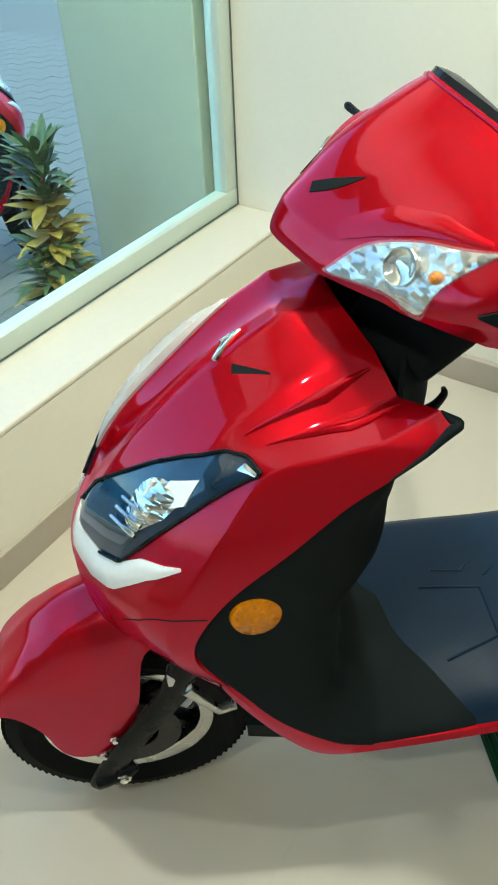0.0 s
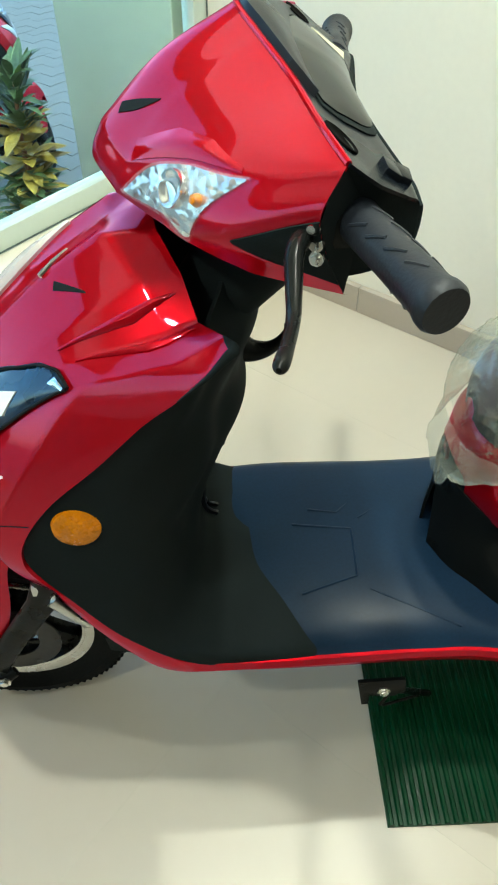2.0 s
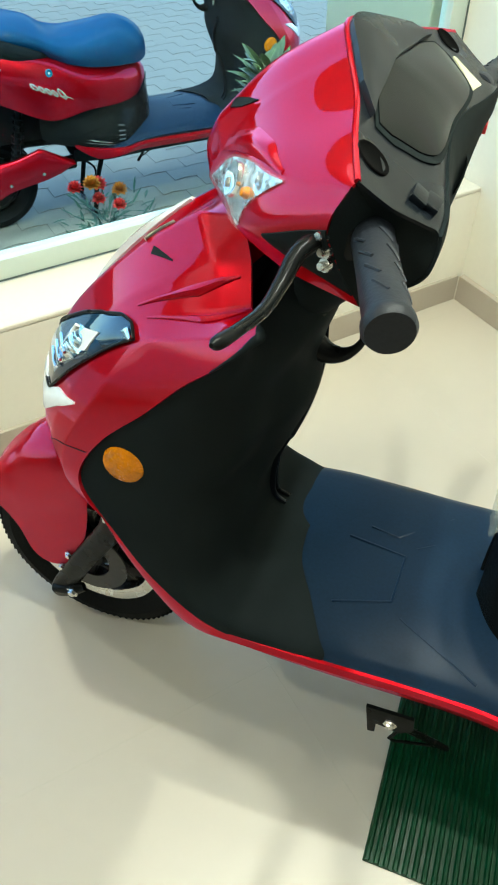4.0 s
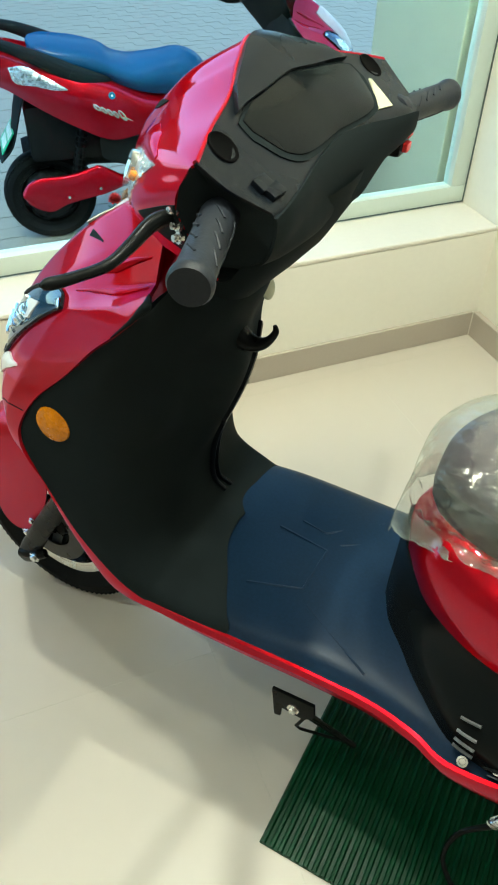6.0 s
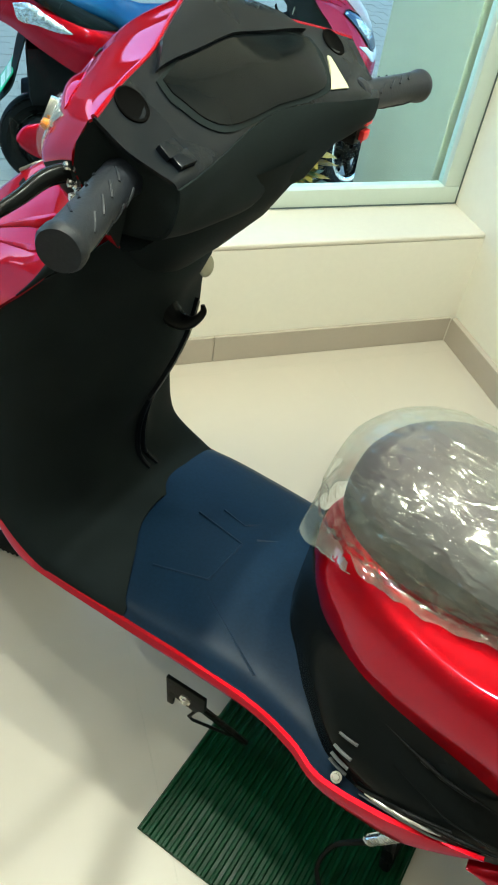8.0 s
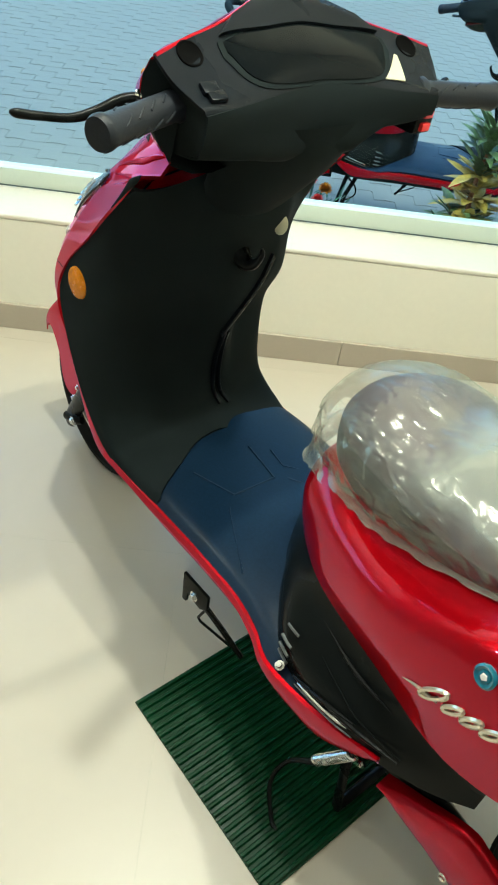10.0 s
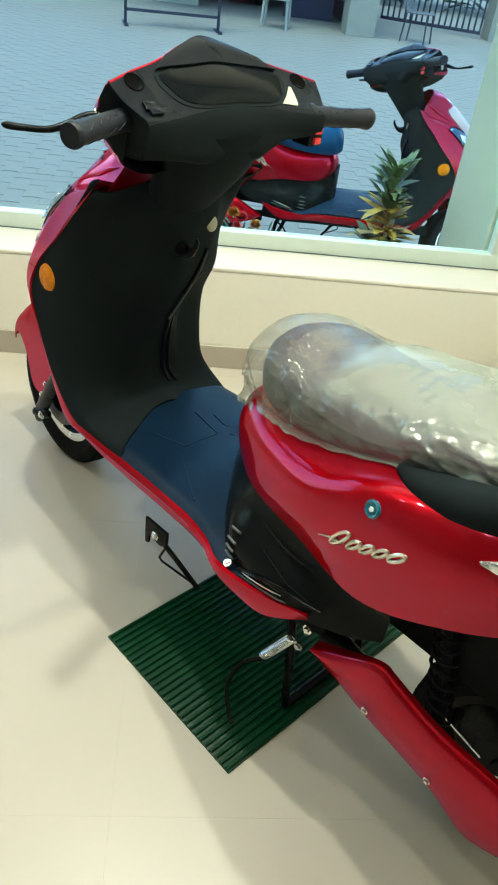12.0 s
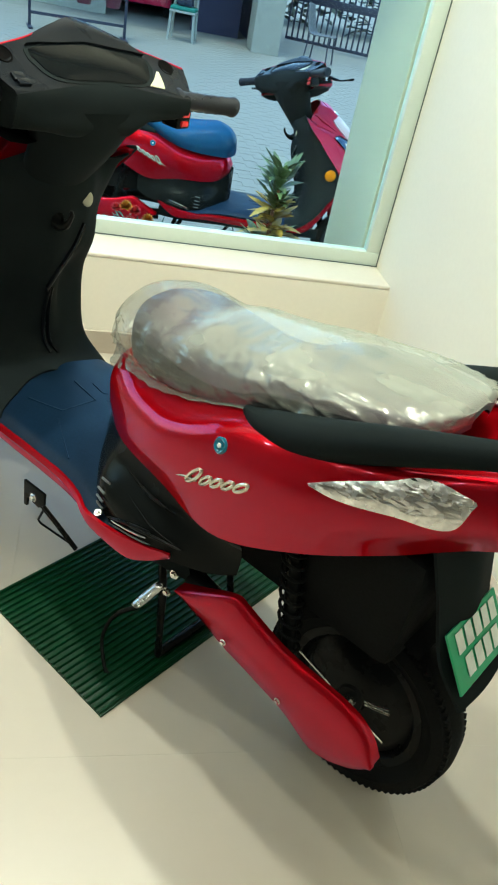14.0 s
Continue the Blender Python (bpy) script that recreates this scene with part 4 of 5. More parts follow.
        for x, zb, zt in sc:
            g.append([(x, sg * .205, zb), (x, sg * .222, zb + .3 * (zt - zb)), (x, sg * .226, zb + .7 * (zt - zb)), (x, sg * .214, zt), (x, sg * .196, zt + .003)])
        part("swingarm_cover", thick(sheet(Shell(g, False).grid(36, 12)), .006), RED, P, "glossy red swingarm cover")
        for x, z in ((.213, .300), (.072, .272)):
            bolt((x, .226 * sg, z), (0, sg, 0), .007, P)
        part("swingarm", tube([(.36, .15 * sg, .30), (.20, .17 * sg, .30), (0, .16 * sg, .215), (-.03, .15 * sg, .205)], [.03, .028, .024, .02], 12), IRON, P, "black swingarm")
        # spring and damper
        top, bot = np.array((.175, .135 * sg, .56)), np.array((.11, .150 * sg, .29))
        damper = part("shock_absorber", tube([top, bot], .014, 12), IRON, P, "black shock absorber")
        turns, pts = 9, []
        for k in range(turns * 12 + 1):
            a = 2 * math.pi * k / 12
            c = top + (bot - top) * (.1 + .8 * k / (turns * 12))
            pts.append(c + np.array((math.cos(a), math.sin(a), 0)) * .022)
        part("coil_spring", tube(pts, .0036, 6), RUBBER, damper, "black coil spring")
    rw = wheel(P, .0, .21, .052, "rear_wheel", .145, False)
    part("axle_nut", lathe([(0, .02), (.012, .02), (.014, .016), (.014, 0), (0, 0)], (0, .044, .21), (0, 1, 0), 6), STEEL, P)
    part("frame_box", box(-.06, -.125, .40, .52, .125, .64, .03), RUBBER, P, "black frame and battery box")
    part("inner_mudguard", sheet([[(.21 * math.cos(a) * 1.18, y, .21 + .25 * math.sin(a)) for y in (-.09, -.085, 0, .085, .09)] for a in [radians(52 + 10 * k) for k in range(7)]]), RUBBER, P, "black inner mudguard")
    guard = [[(-.04, -.13, .72), (-.06, 0, .73), (-.04, .13, .72)], [(-.085, -.115, .60), (-.10, 0, .61), (-.085, .115, .60)], [(-.115, -.105, .51), (-.125, 0, .515), (-.115, .105, .51)],
             [(-.140, -.10, .46), (-.145, 0, .46), (-.140, .10, .46)], [(-.190, -.095, .408), (-.195, 0, .404), (-.190, .095, .408)]]
    part("rear_mudguard", thick(sheet(Shell(guard, False).grid(16, 12)), .006), BLACK, P, "black rear mudguard")
    # number plate
    def on_plate(a, b, d):
        return (-.146 - .58 * b - .815 * d, a, .485 - .815 * b + .58 * d)
    plate = part("number_plate", prism([(-.10, -.054), (.10, -.054), (.10, .054), (-.10, .054)], on_plate, .004, .001), PLATE_GREEN, P, "green number plate", smooth=False)
    for row, (a0, a1, n) in enumerate(((-.085, .085, 5), (-.075, .07, 4))):
        for k in range(n):
            x0 = a0 + (a1 - a0) * k / n
            x1 = x0 + (a1 - a0) / n - .009
            b0 = -.044 + row * .047
            part("plate_bar", prism([(x0, b0), (x1, b0), (x1, b0 + .036), (x0, b0 + .036)], lambda a, b, d: on_plate(a, b, d + .0045), .0008), PLATE_WHITE, plate, smooth=False)
    part("tail_lamp", sheet(rs.patch([(8.6, -2.2), (8.8, 0), (8.6, 2.2)], [(8.95, -3.2), (9, 0), (8.95, 3.2)], 12, 4, .004, .004)), REDLENS, P, "red tail lamp")

    # seat and its film
    seat_rows = []
    for x, hw, zt, zb in [(.740, .02, .690, .672), (.730, .056, .735, .664), (.69, .100, .772, .652), (.62, .128, .788, .654), (.52, .142, .780, .662), (.42, .150, .772, .682), (.34, .156, .790, .712),
                          (.28, .160, .824, .742), (.19, .162, .846, .766), (.11, .154, .858, .788), (.05, .132, .864, .808), (.012, .092, .862, .822), (-.004, .030, .854, .834)]:
        sec = [(x, -hw * .90, zb), (x, -hw, zb + .35 * (zt - zb)), (x, -hw * .93, zb + .72 * (zt - zb)), (x, -hw * .62, zb + .95 * (zt - zb)), (x, 0, zt + .004)]
        seat_rows.append(sec + [(a, -b, c) for a, b, c in sec[-2::-1]])
    st = Shell(seat_rows, False)
    def cushion(p):
        k = ease(.56, .74, p[0])
        return np.array((p[0] - .022 * k, p[1] * (1 - .10 * k), p[2] - .006 * k))

    seat = part("seat", sheet([[cushion(p) for p in row] for row in st.grid(60, 32)]), SEATSIDE, P, "long two-step vinyl seat with black sides")
    top = []
    for k in range(61):
        u = .25 + 11.5 * k / 60
        top.append([cushion(st.at(u, 1.45 + 5.1 * q / 24)) + np.array((0, 0, .0015)) for q in range(25)])
    part("seat_panel", sheet(top), SEAT, seat, "purple-grey vinyl top panel")
    bm, slack = seat_film(st, rs, True)
    wrap = part("plastic_wrap", bm, FILM, seat, "crumpled clear polythene cover over the seat", sharp=180)
    wrap.data.attributes.new("slack", "FLOAT", "POINT").data.foreach_set("value", slack)

    # badge and script on the side panels
    for sg in (1, -1):
        u, v = 5.0, 3.29 * sg
        c, n = rs.at(u, v), rs.normal(u, v)
        n = n * (1 if n[1] * sg > 0 else -1)
        part("side_badge", lathe([(0, .004), (.0072, .004), (.0078, .0026), (0.0118, .0045), (.0146, .002), (.0148, -.004), (0, -.004)], c, n, 24), BLUE_BADGE, P, "small round blue and white badge")
        part("badge_centre", lathe([(0, .0055), (.004, .0055), (.0055, .003), (0, .003)], c, n, 5), PEARL, P, smooth=False)
        # a slanted row of plain strokes and rings in the maker's place, set along a rising line on the panel
        near = [(rs.at(4 + .05 * a, (2.9 + .05 * b) * sg), rs.normal(4 + .05 * a, (2.9 + .05 * b) * sg)) for a in range(44) for b in range(44)]

        def on_panel(a, b):
            x, z = .350 - .142 * a - .004 * b, .603 + .066 * a + .024 * b
            q, m = min(near, key=lambda k: (k[0][0] - x) ** 2 + (k[0][2] - z) ** 2)
            m = m * (1 if m[1] * sg > 0 else -1)
            return np.array((x, q[1] - (m[0] * (x - q[0]) + m[2] * (z - q[2])) / m[1], z)) + m * .002

        part("script_stroke", tube([on_panel(a, b) for a, b in ((-.20, .30), (-.08, .42), (.06, .34), (.17, .16))], [.0006, .0020, .0026, .0012], 6, smooth=16), GOLD, P, "pale metallic logo swash")
        for a0, wide, high in ((.02, .15, 1.30), (.24, .115, .80), (.41, .115, .76), (.58, .115, .74), (.75, .15, .76)):
            ring = [on_panel(a0 + wide * (.5 + .5 * math.cos(t)) + .05 * high * math.sin(t), high * (.5 + .5 * math.sin(t))) for t in [2 * math.pi * k / 16 for k in range(17)]]
            part("script_ring", tube(ring, .0033, 6), GOLD, P, "pale metallic logo ring")
        # raised ribs along the lower panel's highlights; chrome and grey paint the shine
        for (xa, za), (xb, zb), rad, m in (((.512, .404), (.411, .434), .0030, CHROME_PLAIN), ((.518, .393), (.400, .424), .0016, GREYTRIM), ((.500, .472), (.332, .447), .0014, PANEL)):
            row = []
            for k in range(7):
                x, z = xa + (xb - xa) * k / 6, za + (zb - za) * k / 6
                q = min((panels[sg].at(2.5 + .1 * a, .2 + .08 * b) for a in range(56) for b in range(36)), key=lambda p: (p[0] - x) ** 2 + (p[2] - z) ** 2)
                row.append((x, q[1] + .003 * sg, z))
            part("panel_rib", tube(row, [rad * .5] + [rad] * 5 + [rad * .6], 8, smooth=14), m, P, "thin raised rib tracing a highlight of the lower panel")

    # stands, brackets and pegs under the floor
    part("stand_bracket", prism([(.864, .258), (.853, .196), (.841, .198), (.842, .221), (.800, .217), (.782, .234), (.786, .262)], lambda a, b, d: (a, .205 + .15 * (.26 - b) + d, b), .008, .002), IRON, P, "black bracket under the footboard")
    bolt((.820, .216, .235), (0, 1, 0), .012, P)
    part("peg_bar", tube([(.822, .208, .228), (.770, .185, .178), (.717, .160, .122)], .007, 10), IRON, P, "black stay bar")
    part("peg_bar", tube([(.795, .210, .225), (.770, .19, .190), (.745, .176, .160)], .004, 10), IRON, P)
    part("wire_loop", tube([(.800, .200, .205), (.815, .205, .165), (.808, .203, .158), (.735, .170, .135)], .0032, 8), IRON, P, "bent wire loop")
    for pts in ([(.527, .258, .403), (.461, .264, .433), (.404, .262, .453)], [(.518, .254, .404), (.411, .264, .445), (.331, .254, .457)], [(.537, .206, .498), (.448, .228, .496), (.373, .236, .504)]):
        part("panel_rib", tube(pts, [.0015, .0038, .0015], 8, smooth=14), IRON, P, "raised rib of the lower panel")
    part("centre_stand", tube([(.50, .10, .30), (.45, .13, .18), (.42, .15, .02), (.42, -.15, .02), (.45, -.13, .18), (.50, -.10, .30)], .011, 10), IRON, P, "black tubular centre stand")
    part("side_stand", tube([(.465, .198, .160), (.509, .220, .111), (.516, .250, .055), (.475, .275, .012), (.455, .280, .007)], [.006, .005, .0045, .0045, .005], 10, smooth=24), IRON, P, "black side stand rod")
    pts = [np.array((.468, .200, .165)) + np.array((-.048 * t, -.012 * t, .092 * t)) + np.array((math.cos(t * 110), math.sin(t * 110), 0)) * .008 for t in np.linspace(0, 1, 190)]
    part("stand_spring", tube(pts, .0034, 6), STEEL, P, "bright steel stand spring")
    for x, y, z in ((.393, .176, .305), (.405, .176, .246)):
        bolt((x, y, z), (0, 1, 0), .011, P)
    bolt((.553, .258, .392), (0, .5, 1), .008, P)
    # the whole machine leans a little to its right
    done = set()
    for ob in root.children_recursive:
        if ob.type == "MESH" and ob.data.name not in done:
            done.add(ob.data.name)
            fixed = ob.name.split(".")[0] in ("grip", "grip_rib", "right_switch_box", "red_switch")
            for v in ob.data.vertices:
                if v.co.y < -.07 and v.co.z < 1.06 and ob in steer and v.co.z > .95 and not fixed:
                    v.co.z += (1.06 - v.co.z) * .5 * min(1, (-.07 - v.co.y) / .05)
                if v.co.y < 0 and not fixed:
                    v.co.z += .075 * v.co.y * min(max((v.co.z - .1) / .3, 0), 1)
                lean = .043 * max(0.0, 1.07 - v.co.z)
                v.co.y += lean * (1 - min(max(v.co.y / .24, -1), 1))
    return root, steer, st


# ---- the room ----
def wall(name, x0, y0, z0, x1, y1, z1, material=None):
    return tagged(part(name, box(x0, y0, z0, x1, y1, z1), material or WALL, None, smooth=False), kind="structure")


SILLPAINT = mat("cream_sill_paint", (0.66, 0.62, 0.52), 0.4, var=0.03, scale=3, fine=60, bump=0.05, rvar=0.02)
SILL, HEAD, WLEFT = 0.386, 1.86, -6.2
X0, Y0 = -6.5, -7.5
bm = box(X0 - .2, .012, -.3, .32, .30, SILL - .016)
box(X0 - .2, .012, HEAD, .32, .30, CEILING + .1, 0, bm)
box(X0 - .2, .012, SILL - .016, WLEFT, .30, HEAD, 0, bm)
tagged(part("wall_north", bm, WALL, None, smooth=False), "cream painted wall with a wide window", kind="structure")
tagged(wall("wall_east", .022, Y0, -.02, .32, .012, CEILING + .1), "plain cream painted wall")
wall("reveal_wall_east", .022, .012, SILL - .016, .32, .30, HEAD)
# unseen closing walls, their darker colour chosen to dim what the lacquer reflects
wall("wall_south", X0 - .2, Y0 - .2, -.02, .32, Y0, CEILING + .1, BACKWALL)
wall("wall_west", X0 - .2, Y0, -.02, X0, .012, CEILING + .1, BACKWALL)
tagged(part("ceiling", box(X0 - .2, Y0 - .2, CEILING, .32, .012, CEILING + .1), CEIL, None, smooth=False), "white painted ceiling", kind="structure")
tagged(part("window_sill", box(WLEFT, .0105, SILL - .016, .022, .206, SILL, .007, seg=4), SILLPAINT, None), "cream painted window sill board", kind="structure")

win = thing("window_1", "large fixed window in a pale frame", "window")
win["kind"] = "structure"
FW = .055
for nm, b in (("bottom_rail", (WLEFT, .208, SILL, .020, .258, SILL + FW)), ("top_rail", (WLEFT, .208, HEAD - FW, .020, .258, HEAD)),
              ("right_stile", (.020 - FW, .209, SILL + FW, .020, .257, HEAD - FW)), ("left_stile", (WLEFT, .209, SILL + FW, WLEFT + FW, .257, HEAD - FW))):
    part(nm, box(*b, .004), FRAME, win)
part("gasket", box(WLEFT, .205, SILL, .0225, .2085, SILL + .003), GASKET, win, smooth=False)
part("gasket", box(.0185, .205, SILL, .0215, .2085, HEAD), GASKET, win, smooth=False)
pane = part("pane", box(WLEFT + FW - .01, .230, SILL + FW - .01, .020 - FW + .01, .236, HEAD - FW + .01), GLASS, win, "clear glass pane", smooth=False)
pane.visible_shadow = False

# floor: screed with large tiles
floor = tagged(part("floor", box(X0, Y0, -.06, .022, .012, -.0003), GROUT, None, smooth=False), "glossy beige tiled floor", kind="structure")
TS_, TX, TY = .80, -1.228, -1.655
for i in range(-7, 3):
    for j in range(-8, 4):
        ax, bx = max(TX + TS_ * i, X0), min(TX + TS_ * (i + 1), .022)
        ay, by = max(TY + TS_ * j, Y0), min(TY + TS_ * (j + 1), .012)
        if bx - ax < .01 or by - ay < .01:
            continue
        part("tile", box(ax + .0004, ay + .0004, -.003, bx - .0004, by - .0004, 0, .0003, seg=1), TILE, floor, smooth=False)

# skirting tiles
for k, (a, b) in enumerate(((-.807, .0), (-1.607, -.807), (-2.407, -1.607), (-3.207, -2.407), (-4.007, -3.207), (X0, -4.007))):
    tagged(part("baseboard", box(a + .0008, 0, 0, b - .0008, .012, .090, .0015, seg=1), SKIRT, None, smooth=False), "grey-beige skirting tile", kind="structure")
for a, b in ((-.39, -.0), (-1.19, -.39), (-1.99, -1.19), (-2.79, -1.99), (-3.59, -2.79), (-4.39, -3.59), (Y0, -4.39)):
    tagged(part("baseboard", box(0, a + .0008, 0, .022, b - .0008, .090, .0015, seg=1), SKIRT, None, smooth=False), "grey-beige skirting tile", kind="structure")

tagged(part("trim", box(-.0035, -.0035, 0, .0, .0, .0905, .001, seg=1), SILLPAINT, None, smooth=False), "cream filler in the skirting corner", kind="structure")

# ceiling lights
LIGHT = mat("lamp_diffuser", (1.0, 0.95, 0.85), 0.4, var=0.0, emit=12.0)
for lx, ly, watts in LAMPS:
    cl = thing("ceiling_light", "round recessed ceiling downlight, switched on", "light", "ceiling downlights", Matrix.Translation((lx, ly, CEILING)))
    part("bezel", lathe([(.067, 0), (.085, 0), (.085, -.008), (.072, -.014), (.067, -.012), (.067, 0)], (0, 0, 0), (0, 0, 1), 28), WHITE, cl)
    part("diffuser", lathe([(0, -.004), (.067, -.004), (.067, 0), (0, 0)], (0, 0, 0), (0, 0, 1), 28), LIGHT, cl)

# ribbed mat under the scooter
HEADING = radians(130)
HERE = Matrix.Translation((-.485, -1.633, 0)) @ Matrix.Rotation(HEADING, 4, "Z")
rm = thing("rubber_mat", "green ribbed rubber mat lying under the scooter", "mat", at=HERE)
part("mat_base", box(.384, -.290, .0, .806, .357, .005, .001), GREENMAT, rm)
rib = part("rib", tube([(0, -.289, 0), (0, .356, 0)], .0050, 6), GREENMAT, rm)
rib.location = (.392, 0, .006)
for k in range(1, 26):
    r = new("rib", rib.data)
    r.parent = rm
    r.location = (.392 + .0163 * k, 0, .006)

bike, steered, seat_shape = scooter(HERE, "scooter", "glossy red electric scooter with film-wrapped seat on the tiled floor", "red scooters")

# ---- outside ----
G = -.25
PAVE = mat("grey_paving_block", (0.205, 0.203, 0.165), 0.75, var=0.08, scale=1.3, fine=40, bump=0.12)
JOINT = mat("sandy_joint", (0.184, 0.184, 0.151), 0.9, var=0.2, scale=2)
PILLAR = mat("pale_exterior_paint", (0.374, 0.371, 0.264), 0.7, var=0.05, scale=2, fine=40, bump=0.1)
OUTWALL = mat("weathered_white_paint", (0.209, 0.212, 0.173), 0.8, var=0.15, scale=1.5, fine=12, bump=0.2)
GREENWALL = mat("stained_green_wall", (0.0674, 0.0922, 0.0845), 0.85, var=0.35, scale=1.2, fine=9, bump=0.3)
# near-black: indoor shade put into the shop walls' colour; also black parts
DARK = mat("shop_shade_and_black_parts", (0.018, 0.018, 0.04), 0.8, var=0.3, scale=1)
NAVY = mat("navy_paint", (0.0118, 0.0157, 0.033), 0.45, var=0.15)
MAROON = mat("maroon_bucket_paint", (0.0632, 0.00784, 0.0183), 0.4, var=0.15, scale=12)
CARRED = mat("red_car_paint", (0.45, 0.01, 0.05), 0.3, coat=1.0)
CHAIRW = mat("white_moulded_plastic", (0.217, 0.232, 0.205), 0.45, var=0.06)
CUSHION = mat("green_cushion_cloth", (0.00806, 0.122, 0.0875), 0.8, var=0.1, scale=20)
GREYP = mat("grey_moulded_plastic", (0.0672, 0.07, 0.0716), 0.5, var=0.08)
LEAF_G = mat("croton_green_leaf", (0.0957, 0.144, 0.0506), 0.4, var=0.5, scale=14, fine=60)
LEAF_Y = mat("croton_yellow_leaf", (0.399, 0.276, 0.0489), 0.45, var=0.4, scale=16, fine=60)
LEAF_D = mat("fine_dark_foliage", (0.0228, 0.0749, 0.0449), 0.6, var=0.4, scale=20)
PETAL_O = mat("orange_petal", (0.394, 0.138, 0.00517), 0.6, var=0.2, scale=60)
PETAL_R = mat("red_petal", (0.50, 0.02, 0.02), 0.6, var=0.2, scale=60)
CLAY = mat("clay_pot", (0.30, 0.13, 0.07), 0.8, var=0.15, scale=10)
SOIL = mat("dark_soil", (0.05, 0.035, 0.025), 0.95, var=0.3, scale=30, bump=0.4)
HEDGE = mat("far_hedge", (0.0237, 0.0392, 0.0293), 0.8, var=0.5, scale=3, fine=14)

ground = tagged(part("ground", box(-60, .30, G - .2, 60, 90, G - .0028), JOINT, None, smooth=False), "paved grey forecourt", kind="structure")
tagged(part("return_wall", box(-.03, .30, G, .45, .82, 3.0, .006), PILLAR, None, smooth=False), "pale painted pillar beside the window", kind="structure")

# wavy paving blocks
rp = random.Random(11)
verts, faces = [], []
PW, PD = .235, .118
for j in range(0, 100):
    for i in range(0, 46):
        x = -7.5 + PW * i + (PW / 2 if j % 2 else 0)
        y = .83 + PD * j
        if x > -.05 and y < .85:
            continue
        h = rp.uniform(-.0012, .0008)
        b = len(verts)
        top = []
        for k in range(5):
            top.append((x + (PW - .006) * k / 4, y + .010 * math.sin(math.pi * 2 * k / 4)))
        for k in range(4, -1, -1):
            top.append((x + (PW - .006) * k / 4, y + PD - .005 + .010 * math.sin(math.pi * 2 * k / 4)))
        verts += [(a, c, G + h) for a, c in top] + [(a, c, G - .010) for a, c in top]
        faces.append(tuple(range(b, b + 10)))
        faces += [(b + (k + 1) % 10, b + k, b + 10 + k, b + 10 + (k + 1) % 10) for k in range(10)]
pm = bpy.data.meshes.new("paving_blocks")
pm.from_pydata(verts, [], faces)
pm.materials.append(PAVE)
tagged(new("paving_blocks", pm), "wavy grey interlocking paving blocks", "paving", kind="stuff")

# the second scooter
THERE = Matrix.Translation((-1.117, 1.70, G)) @ Matrix.Rotation(radians(-5), 4, "Z")
other = copy_thing(bike, THERE)
tagged(other, "red electric scooter parked outside on grey paving, bars turned")
pivot = Matrix.Translation((1.0, 0, 1.0))
axis = Vector((-.50, 0, .87)).normalized()
turn = pivot @ Matrix.Rotation(radians(38), 4, axis) @ pivot.inverted()
for dup in other.children_recursive:
    if dup.name.startswith("plastic_wrap"):
        cover, slack = seat_film(seat_shape, rear_shell(), False)
        dup.data = bpy.data.meshes.new("plastic_wrap")
        bmesh.ops.recalc_face_normals(cover, faces=cover.faces[:])
        for f in cover.faces:
            f.smooth = True
        cover.to_mesh(dup.data)
        cover.free()
        dup.data.materials.append(BLUEFILM)
        dup.data.attributes.new("slack", "FLOAT", "POINT").data.foreach_set("value", slack)
        dup["label"] = "crumpled blue plastic cover over the seat"
for src, dup in zip(bike.children, other.children):
    if src in steered:
        dup.matrix_basis = turn @ dup.matrix_basis


# plants
def leaf(bm, base, direction, up, length, width, droop=.25, n=5):
    d, u = Vector(direction).normalized(), Vector(up)
    side = d.cross(u).normalized()
    u = side.cross(d).normalized()
    prev = None
    for k in range(n + 1):
        t = k / n
        w = width * math.sin(math.pi * min(.98, .08 + .92 * t)) ** .8 * .5
        c = Vector(base) + d * length * t - Vector((0, 0, droop * length * t * t))
        row = [bm.verts.new(c - side * w), bm.verts.new(c - u * w * .35), bm.verts.new(c + side * w)]
        if prev:
            bm.faces.new((prev[0], prev[1], row[1], row[0]))
            bm.faces.new((prev[1], prev[2], row[2], row[1]))
        prev = row


def pot(parent, r, h):
    part("pot", lathe([(0, 0), (r * .68, 0), (r * .95, h * .85), (r * 1.06, h * .85), (r * 1.06, h), (r * .93, h), (r * .90, h * .9), (0, h * .9)], (0, 0, 0), (0, 0, 1), 28), CLAY, parent, "brown clay pot")
    part("soil", lathe([(0, h * .92), (r * .5, h * .925), (r * .91, h * .91)], (0, 0, 0), (0, 0, 1), 20), SOIL, parent)


